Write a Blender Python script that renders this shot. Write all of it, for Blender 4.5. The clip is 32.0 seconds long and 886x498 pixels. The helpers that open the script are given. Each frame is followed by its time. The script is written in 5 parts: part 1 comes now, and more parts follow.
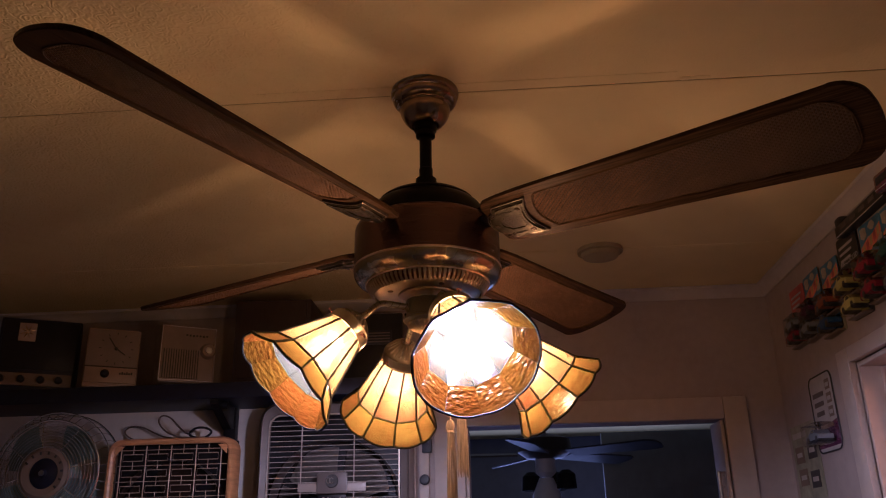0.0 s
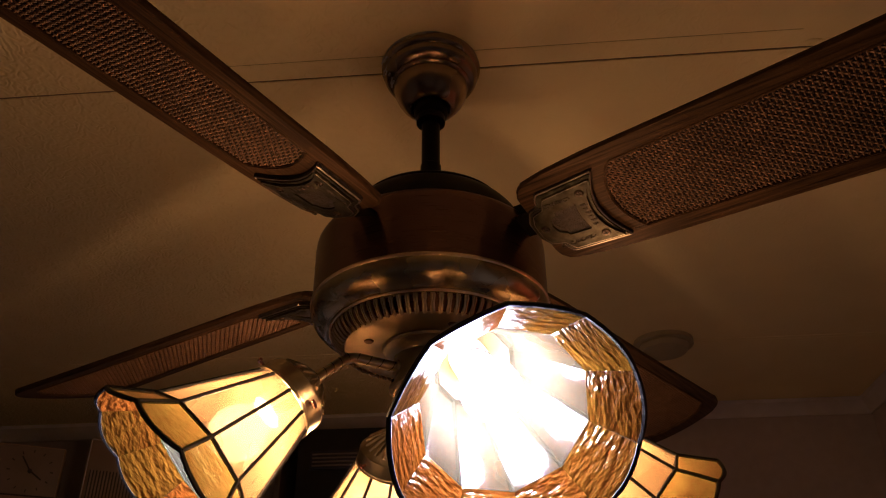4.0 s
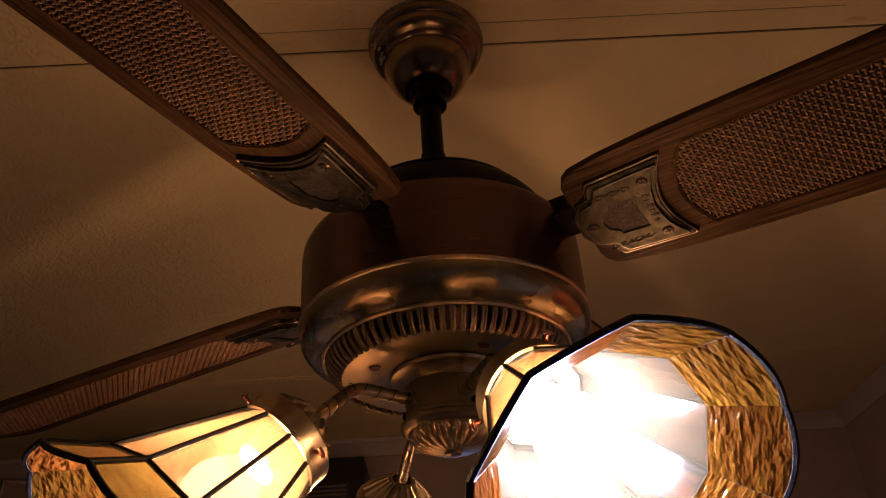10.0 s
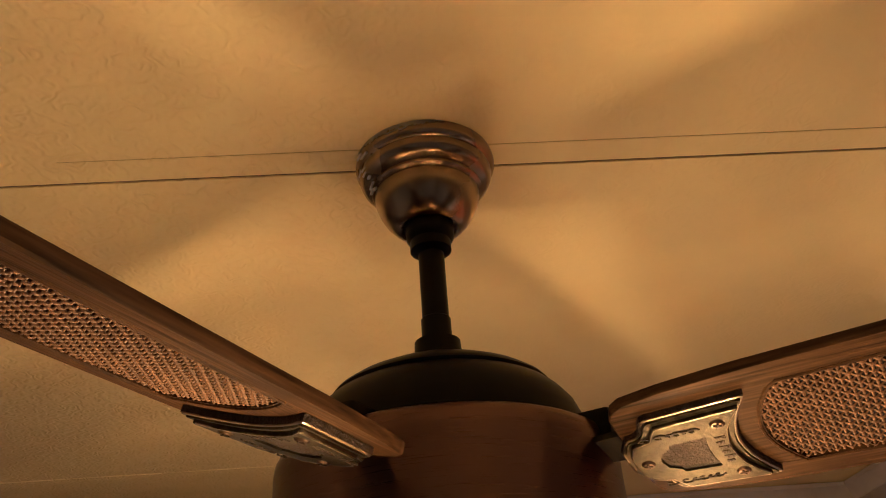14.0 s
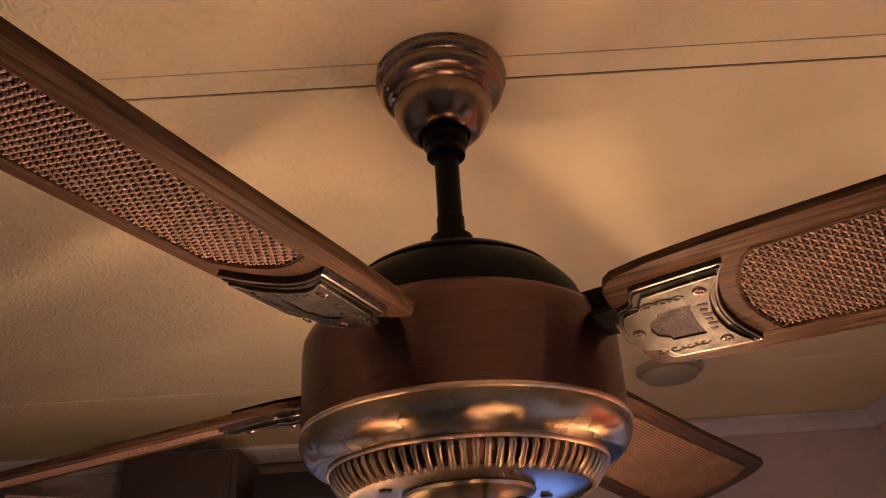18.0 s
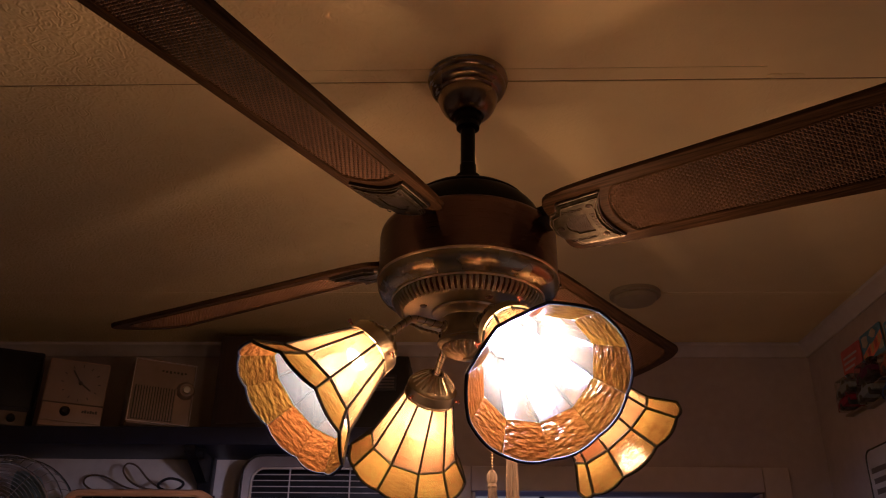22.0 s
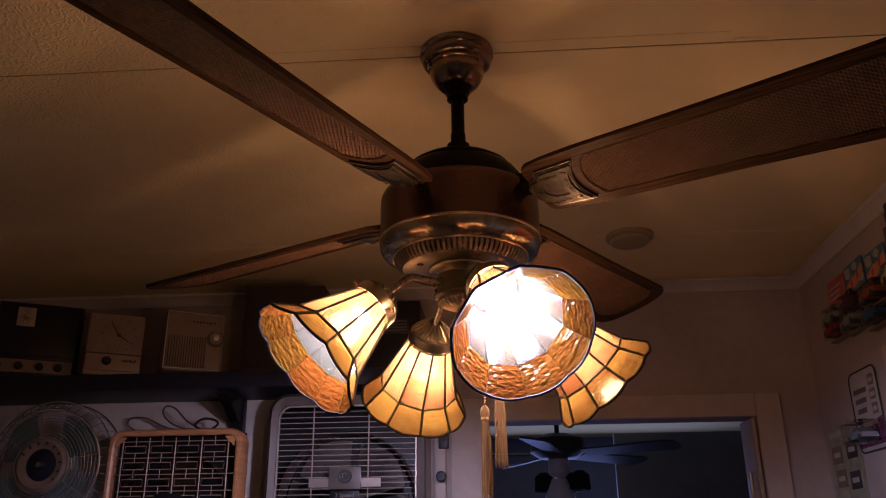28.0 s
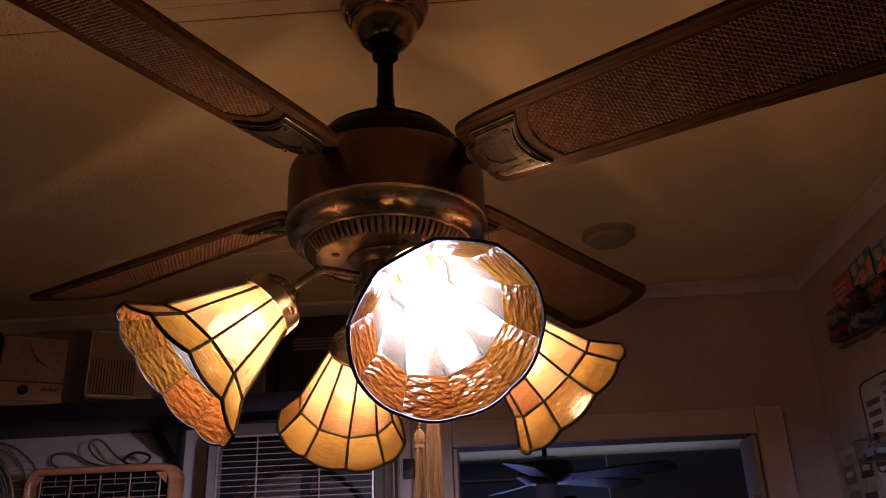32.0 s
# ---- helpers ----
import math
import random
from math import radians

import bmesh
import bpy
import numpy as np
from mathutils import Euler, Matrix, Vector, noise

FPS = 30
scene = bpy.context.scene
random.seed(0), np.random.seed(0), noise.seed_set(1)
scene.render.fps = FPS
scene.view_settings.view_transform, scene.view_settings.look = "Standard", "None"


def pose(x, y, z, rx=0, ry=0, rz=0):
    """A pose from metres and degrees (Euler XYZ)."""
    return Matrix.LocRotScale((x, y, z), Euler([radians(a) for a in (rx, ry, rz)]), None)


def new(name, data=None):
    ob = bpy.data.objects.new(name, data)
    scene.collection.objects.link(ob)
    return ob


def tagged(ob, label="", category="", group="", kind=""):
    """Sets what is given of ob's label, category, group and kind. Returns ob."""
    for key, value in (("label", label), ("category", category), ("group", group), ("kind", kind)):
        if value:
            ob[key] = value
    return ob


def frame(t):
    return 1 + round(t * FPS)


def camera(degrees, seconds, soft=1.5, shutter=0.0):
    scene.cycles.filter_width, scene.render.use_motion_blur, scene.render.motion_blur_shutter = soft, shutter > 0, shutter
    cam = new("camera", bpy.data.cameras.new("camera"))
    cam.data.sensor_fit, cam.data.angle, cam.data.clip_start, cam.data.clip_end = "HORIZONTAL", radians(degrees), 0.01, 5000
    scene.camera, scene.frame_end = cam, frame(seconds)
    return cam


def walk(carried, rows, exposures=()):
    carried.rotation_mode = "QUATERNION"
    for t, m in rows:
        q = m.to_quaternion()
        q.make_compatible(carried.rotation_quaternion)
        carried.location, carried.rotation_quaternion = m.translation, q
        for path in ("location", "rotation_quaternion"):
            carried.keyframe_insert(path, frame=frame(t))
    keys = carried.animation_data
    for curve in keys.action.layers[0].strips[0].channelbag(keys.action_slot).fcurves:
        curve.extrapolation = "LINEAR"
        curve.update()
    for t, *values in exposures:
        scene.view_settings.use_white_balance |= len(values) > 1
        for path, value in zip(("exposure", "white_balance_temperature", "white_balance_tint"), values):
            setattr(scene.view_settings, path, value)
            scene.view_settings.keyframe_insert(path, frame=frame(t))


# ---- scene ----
cam = camera(56.8, 32.0, soft=1.1)
METRES, EYE, TILT, LEAN, TURN = 2.68, 1.6849, -4.0, 0.0, 3.5
ROWS = [
    (0.0, 0.0, 0.0, 0.0, 0.53, 24.4, 1.16),
    (0.5, 0.0155, 0.0147, 0.0021, 1.6, 24.86, 1.12),
    (1.0, 0.0224, 0.0403, 0.0068, 3.57, 25.45, 0.57),
    (1.5, -0.0078, 0.0774, 0.0129, 2.99, 26.95, 0.73),
    (2.0, -0.0264, 0.1053, 0.0211, -0.96, 28.53, 2.45),
    (2.5, -0.0148, 0.1397, 0.0266, -2.9, 29.81, 3.01),
    (3.0, 0.0023, 0.1713, 0.0345, -0.94, 33.34, 2.04),
    (3.5, 0.01, 0.183, 0.0364, 3.56, 34.82, 0.18),
    (5.5, -0.0639, 0.2011, 0.0358, -12.45, 33.82, 1.71),
    (6.0, -0.0689, 0.2062, 0.0424, -13.28, 33.42, 2.36),
    (6.5, -0.066, 0.2113, 0.0469, -13.26, 33.35, 2.51),
    (7.0, -0.0542, 0.2171, 0.0529, -11.02, 33.46, 2.25),
    (7.5, -0.0441, 0.2252, 0.0576, -7.83, 33.77, 2.25),
    (8.0, -0.0348, 0.2321, 0.0617, -5.52, 34.19, 2.7),
    (8.5, -0.0263, 0.2374, 0.064, -3.96, 34.76, 3.18),
    (9.0, -0.0232, 0.2393, 0.0637, -2.89, 35.32, 3.5),
    (9.5, -0.0247, 0.2373, 0.0641, -2.75, 35.5, 3.63),
    (10.0, -0.0289, 0.2354, 0.0656, -2.79, 35.71, 3.66),
    (10.5, -0.031, 0.2444, 0.0731, -3.2, 35.76, 3.41),
    (11.0, -0.033, 0.2601, 0.0874, -5.0, 35.46, 3.6),
    (11.5, -0.0331, 0.2695, 0.0985, -6.35, 35.47, 3.61),
    (12.0, -0.0322, 0.2753, 0.1057, -6.85, 35.54, 3.74),
    (12.5, -0.0307, 0.2748, 0.1151, -6.61, 35.59, 3.99),
    (13.0, -0.027, 0.2682, 0.1288, -5.85, 35.53, 3.91),
    (13.5, -0.0268, 0.2575, 0.1356, -4.93, 35.41, 4.09),
    (14.0, -0.0314, 0.2462, 0.1412, -4.28, 35.0, 4.27),
    (14.5, -0.0353, 0.2348, 0.1492, -4.09, 34.57, 4.37),
    (16.5, -0.0351, 0.2321, 0.148, -3.15, 33.91, 4.04),
    (17.0, -0.0303, 0.2374, 0.1409, -2.98, 32.86, 3.98),
    (17.5, -0.0286, 0.2386, 0.1278, -2.38, 32.07, 3.77),
    (18.0, -0.0273, 0.2398, 0.1177, -2.0, 31.94, 3.32),
    (18.5, -0.0254, 0.2371, 0.1021, -1.67, 33.49, 2.89),
    (19.0, -0.0294, 0.2319, 0.0866, -1.6, 35.14, 2.57),
    (19.5, -0.0338, 0.2273, 0.075, -2.26, 35.55, 2.38),
    (20.0, -0.0457, 0.2162, 0.0582, -7.1, 35.63, 3.93),
    (20.5, -0.0438, 0.19, 0.0445, -8.78, 35.45, 3.92),
    (21.0, -0.0257, 0.1625, 0.0313, -5.21, 34.88, 1.25),
    (21.5, -0.0181, 0.13, 0.0195, -0.84, 30.8, -1.11),
    (22.0, -0.0305, 0.0949, 0.0109, -1.68, 29.16, -0.58),
    (22.5, -0.0453, 0.0617, 0.0001, -4.77, 25.97, 0.12),
    (23.0, -0.0512, 0.0441, -0.0021, -6.66, 25.03, -0.09),
    (23.5, -0.0549, 0.0365, -0.004, -7.53, 24.44, -0.38),
    (24.0, -0.0558, 0.0307, -0.004, -7.61, 24.37, -0.47),
    (24.5, -0.0545, 0.0307, -0.005, -7.71, 24.13, -0.59),
    (26.5, -0.0106, 0.0502, 0.003, -0.8, 24.45, 0.4),
    (27.0, -0.0109, 0.047, 0.0028, 0.51, 24.64, 0.54),
    (27.5, -0.0145, 0.0449, 0.0015, 1.06, 24.68, 0.53),
    (28.0, -0.0174, 0.0449, 0.0015, 0.47, 24.57, 0.53),
    (28.5, -0.0185, 0.0473, 0.0019, -0.02, 24.54, 0.7),
    (29.0, -0.0176, 0.0479, 0.0031, -0.45, 24.64, 0.98),
    (29.5, -0.0149, 0.0445, 0.0039, -0.59, 24.8, 1.28),
    (30.0, -0.006, 0.0448, 0.0034, -0.43, 24.97, 1.27),
    (30.5, 0.0083, 0.048, 0.0045, 0.03, 25.28, 1.38),
    (31.0, 0.0215, 0.0621, 0.0082, 0.78, 25.34, 1.57),
    (31.5, 0.0065, 0.0995, 0.0156, 1.04, 25.76, 1.62),
    (32.0, 0.0127, 0.1312, 0.022, 0.65, 26.2, 2.05),
]
EXPOSURES = [(0, 2.93, 4300, 48), (2, 2.88, 4300, 47), (3.5, 2.38, 4520, 42), (6, 2.3, 4520, 43), (10, 2.35, 4510, 46), (11, 2.7, 4320, 45), (12, 4.07, 4170, 31), (12.5, 4.37, 4070, 27), (13, 4.34, 4720, 21), (14, 4.19, 4200, 26), (17, 4.07, 4270, 34), (18, 4.22, 3820, 38),
             (19, 4.32, 3570, 40), (20, 3.32, 3920, 40), (21, 2.52, 4420, 42), (22, 2.64, 4420, 48), (23, 2.71, 4420, 50), (30, 2.74, 4370, 51), (31, 2.74, 4370, 50), (32, 2.44, 4420, 49)]
walk(cam, [(t, pose(0.1017, -1.2245, EYE, TILT, LEAN, TURN) @ pose(METRES * x, METRES * y, METRES * z, 90 + pitch, roll, yaw)) for t, x, y, z, yaw, pitch, roll in ROWS],
     exposures=EXPOSURES)


# ---- world and light ----
world = bpy.data.worlds.new("world")
scene.world = world
world.use_nodes = True
sky = world.node_tree.nodes.new("ShaderNodeTexSky")
sky.sky_type, sky.sun_disc, sky.sun_elevation = "NISHITA", False, radians(3)
world.node_tree.nodes["Background"].inputs[1].default_value = 0.01
world.node_tree.links.new(sky.outputs[0], world.node_tree.nodes["Background"].inputs[0])
BULB_GLOW, BULB_WATTS = 1.0, 2.2        # glow of each bulb's glass, and the lamp inside it
BULB_COLOUR = (1.0, 0.81, 0.53)


def area_lamp(name, m, w, h, watts, colour):
    data = bpy.data.lights.new(name, "AREA")
    data.shape, data.size, data.size_y, data.energy, data.color = "RECTANGLE", w, h, watts, colour
    ob = new(name, data)
    ob.matrix_world = m
    return ob


def bulb_lamp(m):
    data = bpy.data.lights.new("bulb_lamp", "POINT")
    data.energy, data.color, data.shadow_soft_size = BULB_WATTS, BULB_COLOUR, 0.018
    ob = new("bulb_lamp", data)
    ob.matrix_world = m
    return ob


area_lamp("hall_ceiling_lamp", pose(1.9, 0.35, 2.38), 0.5, 0.5, 4.6, (1.0, 0.33, 0.03))
# unseen lamp added for the bedroom's dim bluish light; no window stands there
area_lamp("bedroom_window_light", pose(0.4, 4.55, 1.75, 90, 0, 180), 2.0, 0.8, 0.75, (0.84, 0.88, 1.0))

# ---- materials ----


def material(name, base=(0.5, 0.5, 0.5), rough=0.5, metal=0.0, vary=0.15, scale=20.0, bump=0.0, bump_scale=60.0, stretch=(1, 1, 1), coat=0.0, coat_rough=0.03,
             spots=0.0, spot_scale=4.0, island=0.0, aniso=0.0, sheen=0.5):
    """A principled material whose colour varies at two scales, with optional fine relief."""
    m = bpy.data.materials.new(name)
    m.use_nodes = True
    nt = m.node_tree
    b = nt.nodes["Principled BSDF"]
    b.inputs["Roughness"].default_value, b.inputs["Metallic"].default_value = rough, metal
    b.inputs["Coat Weight"].default_value, b.inputs["Coat Roughness"].default_value = coat, coat_rough
    b.inputs["Specular IOR Level"].default_value = sheen
    if aniso:
        tan = nt.nodes.new("ShaderNodeTangent")
        tan.direction_type, tan.axis = "RADIAL", "Z"
        b.inputs["Anisotropic"].default_value, b.inputs["Anisotropic Rotation"].default_value = aniso, 0.25
        nt.links.new(tan.outputs[0], b.inputs["Tangent"])
    tc = nt.nodes.new("ShaderNodeTexCoord")
    mp = nt.nodes.new("ShaderNodeMapping")
    mp.inputs["Scale"].default_value = stretch
    nt.links.new(tc.outputs["Object"], mp.inputs[0])
    fine, broad = nt.nodes.new("ShaderNodeTexNoise"), nt.nodes.new("ShaderNodeTexNoise")
    for n, sc, det in ((fine, scale, 6), (broad, spot_scale, 3)):
        n.inputs["Scale"].default_value, n.inputs["Detail"].default_value = sc, det
        nt.links.new(mp.outputs[0], n.inputs["Vector"])
    r1 = nt.nodes.new("ShaderNodeMapRange")
    r1.inputs["To Min"].default_value, r1.inputs["To Max"].default_value = 1 - vary, 1 + vary
    r1.inputs["From Min"].default_value, r1.inputs["From Max"].default_value = 0.3, 0.7
    nt.links.new(fine.outputs["Fac"], r1.inputs["Value"])
    r2 = nt.nodes.new("ShaderNodeMapRange")
    r2.inputs["To Min"].default_value, r2.inputs["To Max"].default_value = 1 - spots, 1 + spots
    r2.inputs["From Min"].default_value, r2.inputs["From Max"].default_value = 0.3, 0.7
    nt.links.new(broad.outputs["Fac"], r2.inputs["Value"])
    mul = nt.nodes.new("ShaderNodeMath")
    mul.operation = "MULTIPLY"
    nt.links.new(r1.outputs[0], mul.inputs[0])
    nt.links.new(r2.outputs[0], mul.inputs[1])
    last = mul.outputs[0]
    if island:
        info = nt.nodes.new("ShaderNodeObjectInfo")
        r3 = nt.nodes.new("ShaderNodeMapRange")
        r3.inputs["To Min"].default_value, r3.inputs["To Max"].default_value = 1 - island, 1 + island
        nt.links.new(info.outputs["Random"], r3.inputs["Value"])
        m3 = nt.nodes.new("ShaderNodeMath")
        m3.operation = "MULTIPLY"
        nt.links.new(last, m3.inputs[0])
        nt.links.new(r3.outputs[0], m3.inputs[1])
        last = m3.outputs[0]
    mix = nt.nodes.new("ShaderNodeVectorMath")
    mix.operation = "SCALE"
    mix.inputs[0].default_value = base
    nt.links.new(last, mix.inputs["Scale"])
    nt.links.new(mix.outputs[0], b.inputs["Base Color"])
    rr = nt.nodes.new("ShaderNodeMapRange")
    rr.inputs["To Min"].default_value, rr.inputs["To Max"].default_value = max(0.02, rough - 0.08), min(1, rough + 0.1)
    nt.links.new(broad.outputs["Fac"], rr.inputs["Value"])
    nt.links.new(rr.outputs[0], b.inputs["Roughness"])
    if bump:
        bn = nt.nodes.new("ShaderNodeTexNoise")
        bn.inputs["Scale"].default_value, bn.inputs["Detail"].default_value = bump_scale, 4
        nt.links.new(mp.outputs[0], bn.inputs["Vector"])
        bu = nt.nodes.new("ShaderNodeBump")
        bu.inputs["Strength"].default_value, bu.inputs["Distance"].default_value = bump, 0.002
        nt.links.new(bn.outputs["Fac"], bu.inputs["Height"])
        nt.links.new(bu.outputs[0], b.inputs["Normal"])
    return m


def plaster_material():
    """Ceiling paint with swirling comb marks, as trowelled texture."""
    m = material("ceiling_plaster", (0.84, 0.69, 0.27), 0.75, vary=0.03, scale=9, spots=0.04, spot_scale=1.6)
    nt = m.node_tree
    b = nt.nodes["Principled BSDF"]
    tc = nt.nodes.new("ShaderNodeTexCoord")
    wave = nt.nodes.new("ShaderNodeTexWave")
    wave.wave_type = "RINGS"
    for k, v in (("Scale", 26.0), ("Distortion", 24.0), ("Detail", 2.0), ("Detail Scale", 1.3)):
        wave.inputs[k].default_value = v
    nt.links.new(tc.outputs["Object"], wave.inputs["Vector"])
    grain = nt.nodes.new("ShaderNodeTexNoise")
    grain.inputs["Scale"].default_value, grain.inputs["Detail"].default_value = 160, 4
    patch = nt.nodes.new("ShaderNodeTexNoise")
    patch.inputs["Scale"].default_value = 1.3
    for n in (grain, patch):
        nt.links.new(tc.outputs["Object"], n.inputs["Vector"])
    ramp = nt.nodes.new("ShaderNodeMapRange")
    ramp.inputs["From Min"].default_value, ramp.inputs["From Max"].default_value = 0.34, 0.54
    nt.links.new(patch.outputs["Fac"], ramp.inputs["Value"])
    sep = nt.nodes.new("ShaderNodeSeparateXYZ")
    nt.links.new(tc.outputs["Object"], sep.inputs[0])
    side = nt.nodes.new("ShaderNodeMapRange")
    side.inputs["From Min"].default_value, side.inputs["From Max"].default_value = 0.05, -0.35
    side.inputs["To Min"].default_value, side.inputs["To Max"].default_value = 0.18, 1.3
    nt.links.new(sep.outputs[0], side.inputs["Value"])
    amount = nt.nodes.new("ShaderNodeMath")
    amount.operation = "MULTIPLY"
    nt.links.new(ramp.outputs[0], amount.inputs[0])
    nt.links.new(side.outputs[0], amount.inputs[1])
    mul = nt.nodes.new("ShaderNodeMath")
    mul.operation = "MULTIPLY"
    nt.links.new(wave.outputs["Fac"], mul.inputs[0])
    nt.links.new(amount.outputs[0], mul.inputs[1])
    add = nt.nodes.new("ShaderNodeMath")
    add.operation = "MULTIPLY_ADD"
    nt.links.new(grain.outputs["Fac"], add.inputs[0])
    add.inputs[1].default_value = 0.35
    nt.links.new(mul.outputs[0], add.inputs[2])
    bu = nt.nodes.new("ShaderNodeBump")
    bu.inputs["Strength"].default_value, bu.inputs["Distance"].default_value = 1.0, 0.0009
    nt.links.new(add.outputs[0], bu.inputs["Height"])
    nt.links.new(bu.outputs[0], b.inputs["Normal"])
    return m


def glass_material(name, deep, pale, see, ripple, ripple_scale, streak, body, gloss=0.03, relief=0.3, milk=None, grain=(1, 1, 1), blush=(1, 1, 1), clear=0.0, tint_through=(1, 1, 1)):
    """Opalescent stained glass: light soaks through it; colour streaks run between deep and pale, panel by panel."""
    m = bpy.data.materials.new(name)
    m.use_nodes = True
    nt = m.node_tree
    nt.nodes.remove(nt.nodes["Principled BSDF"])
    out = nt.nodes["Material Output"]
    tc, info = nt.nodes.new("ShaderNodeTexCoord"), nt.nodes.new("ShaderNodeObjectInfo")
    shift = nt.nodes.new("ShaderNodeVectorMath")
    shift.operation = "MULTIPLY_ADD"
    shift.inputs[1].default_value = grain
    nt.links.new(tc.outputs["Object"], shift.inputs[0])
    sc = nt.nodes.new("ShaderNodeVectorMath")
    sc.operation = "SCALE"
    sc.inputs[0].default_value = (3.7, 1.9, 2.3)
    nt.links.new(info.outputs["Random"], sc.inputs["Scale"])
    nt.links.new(sc.outputs[0], shift.inputs[2])
    no = nt.nodes.new("ShaderNodeTexNoise")
    no.inputs["Scale"].default_value, no.inputs["Detail"].default_value, no.inputs["Distortion"].default_value = streak, 3, 1.2
    nt.links.new(shift.outputs[0], no.inputs["Vector"])
    add = nt.nodes.new("ShaderNodeMath")
    add.operation = "MULTIPLY_ADD"
    add.inputs[1].default_value = 0.5
    nt.links.new(info.outputs["Random"], add.inputs[0])
    nt.links.new(no.outputs["Fac"], add.inputs[2])
    mr = nt.nodes.new("ShaderNodeMapRange")
    mr.inputs["From Min"].default_value, mr.inputs["From Max"].default_value = 0.52, 0.92
    nt.links.new(add.outputs[0], mr.inputs["Value"])
    fleck = nt.nodes.new("ShaderNodeTexNoise")
    fleck.inputs["Scale"].default_value, fleck.inputs["Detail"].default_value = ripple_scale, 2
    nt.links.new(shift.outputs[0], fleck.inputs["Vector"])
    dapple = nt.nodes.new("ShaderNodeMath")
    dapple.operation = "MULTIPLY_ADD"
    dapple.inputs[1].default_value = 2.6 * ripple
    nt.links.new(fleck.outputs["Fac"], dapple.inputs[0])
    nt.links.new(mr.outputs[0], dapple.inputs[2])
    tone_in = nt.nodes.new("ShaderNodeMath")
    tone_in.operation, tone_in.use_clamp = "SUBTRACT", True
    tone_in.inputs[1].default_value = 1.3 * ripple
    nt.links.new(dapple.outputs[0], tone_in.inputs[0])
    mix = nt.nodes.new("ShaderNodeMix")
    mix.data_type = "RGBA"
    mix.inputs[6].default_value, mix.inputs[7].default_value = (*deep, 1), (*pale, 1)
    nt.links.new(tone_in.outputs[0], mix.inputs[0])
    rip = nt.nodes.new("ShaderNodeTexNoise")
    rip.inputs["Scale"].default_value, rip.inputs["Detail"].default_value = ripple_scale, 2
    nt.links.new(shift.outputs[0], rip.inputs["Vector"])
    bu = nt.nodes.new("ShaderNodeBump")
    bu.inputs["Strength"].default_value, bu.inputs["Distance"].default_value = relief, 0.006
    nt.links.new(rip.outputs["Fac"], bu.inputs["Height"])
    dif, tr, gl = nt.nodes.new("ShaderNodeBsdfDiffuse"), nt.nodes.new("ShaderNodeBsdfTranslucent"), nt.nodes.new("ShaderNodeBsdfGlossy")
    gl.inputs["Roughness"].default_value = 0.12
    nt.links.new(mix.outputs[2], tr.inputs["Color"])
    dull = nt.nodes.new("ShaderNodeVectorMath")
    dull.operation = "MULTIPLY"
    dull.inputs[1].default_value = body
    rosy, pick = nt.nodes.new("ShaderNodeMix"), nt.nodes.new("ShaderNodeMapRange")
    rosy.data_type = "VECTOR"
    rosy.inputs[4].default_value, rosy.inputs[5].default_value = (1, 1, 1), blush
    pick.inputs["From Min"].default_value, pick.inputs["From Max"].default_value = 0.45, 0.8
    nt.links.new(info.outputs["Random"], pick.inputs["Value"])
    nt.links.new(pick.outputs[0], rosy.inputs[0])
    tint = nt.nodes.new("ShaderNodeVectorMath")
    tint.operation = "MULTIPLY"
    nt.links.new(mix.outputs[2], tint.inputs[0])
    nt.links.new(rosy.outputs[1], tint.inputs[1])
    nt.links.new(tint.outputs[0], dull.inputs[0])
    nt.links.new(dull.outputs[0], dif.inputs["Color"])
    if milk:
        tone = nt.nodes.new("ShaderNodeMix")
        tone.data_type = "RGBA"
        tone.inputs[0].default_value = 0.8
        tone.inputs[7].default_value = (*milk, 1)
        nt.links.new(dull.outputs[0], tone.inputs[6])
        nt.links.new(tone.outputs[2], dif.inputs["Color"])
    for n in (dif, gl):
        nt.links.new(bu.outputs[0], n.inputs["Normal"])
    m1, m2 = nt.nodes.new("ShaderNodeMixShader"), nt.nodes.new("ShaderNodeMixShader")
    m1.inputs[0].default_value, m2.inputs[0].default_value = see, gloss
    nt.links.new(dif.outputs[0], m1.inputs[1])
    nt.links.new(tr.outputs[0], m1.inputs[2])
    nt.links.new(m1.outputs[0], m2.inputs[1])
    nt.links.new(gl.outputs[0], m2.inputs[2])
    see_through, m3 = nt.nodes.new("ShaderNodeBsdfTransparent"), nt.nodes.new("ShaderNodeMixShader")
    see_through.inputs[0].default_value = (*tint_through, 1)
    m3.inputs[0].default_value = clear
    nt.links.new(m2.outputs[0], m3.inputs[1])
    nt.links.new(see_through.outputs[0], m3.inputs[2])
    nt.links.new(m3.outputs[0], out.inputs["Surface"])
    return m


def glow_material(name, colour, strength):
    """Clear bulb glass full of light: it glows and lets the lamp inside shine out."""
    m = bpy.data.materials.new(name)
    m.use_nodes = True
    nt = m.node_tree
    nt.nodes.remove(nt.nodes["Principled BSDF"])
    e, a, x = nt.nodes.new("ShaderNodeEmission"), nt.nodes.new("ShaderNodeBsdfTransparent"), nt.nodes.new("ShaderNodeAddShader")
    e.inputs["Color"].default_value, e.inputs["Strength"].default_value = (*colour, 1), strength
    a.inputs[0].default_value = (0.97, 0.97, 0.97, 1)
    nt.links.new(e.outputs[0], x.inputs[0])
    nt.links.new(a.outputs[0], x.inputs[1])
    nt.links.new(x.outputs[0], nt.nodes["Material Output"].inputs["Surface"])
    return m


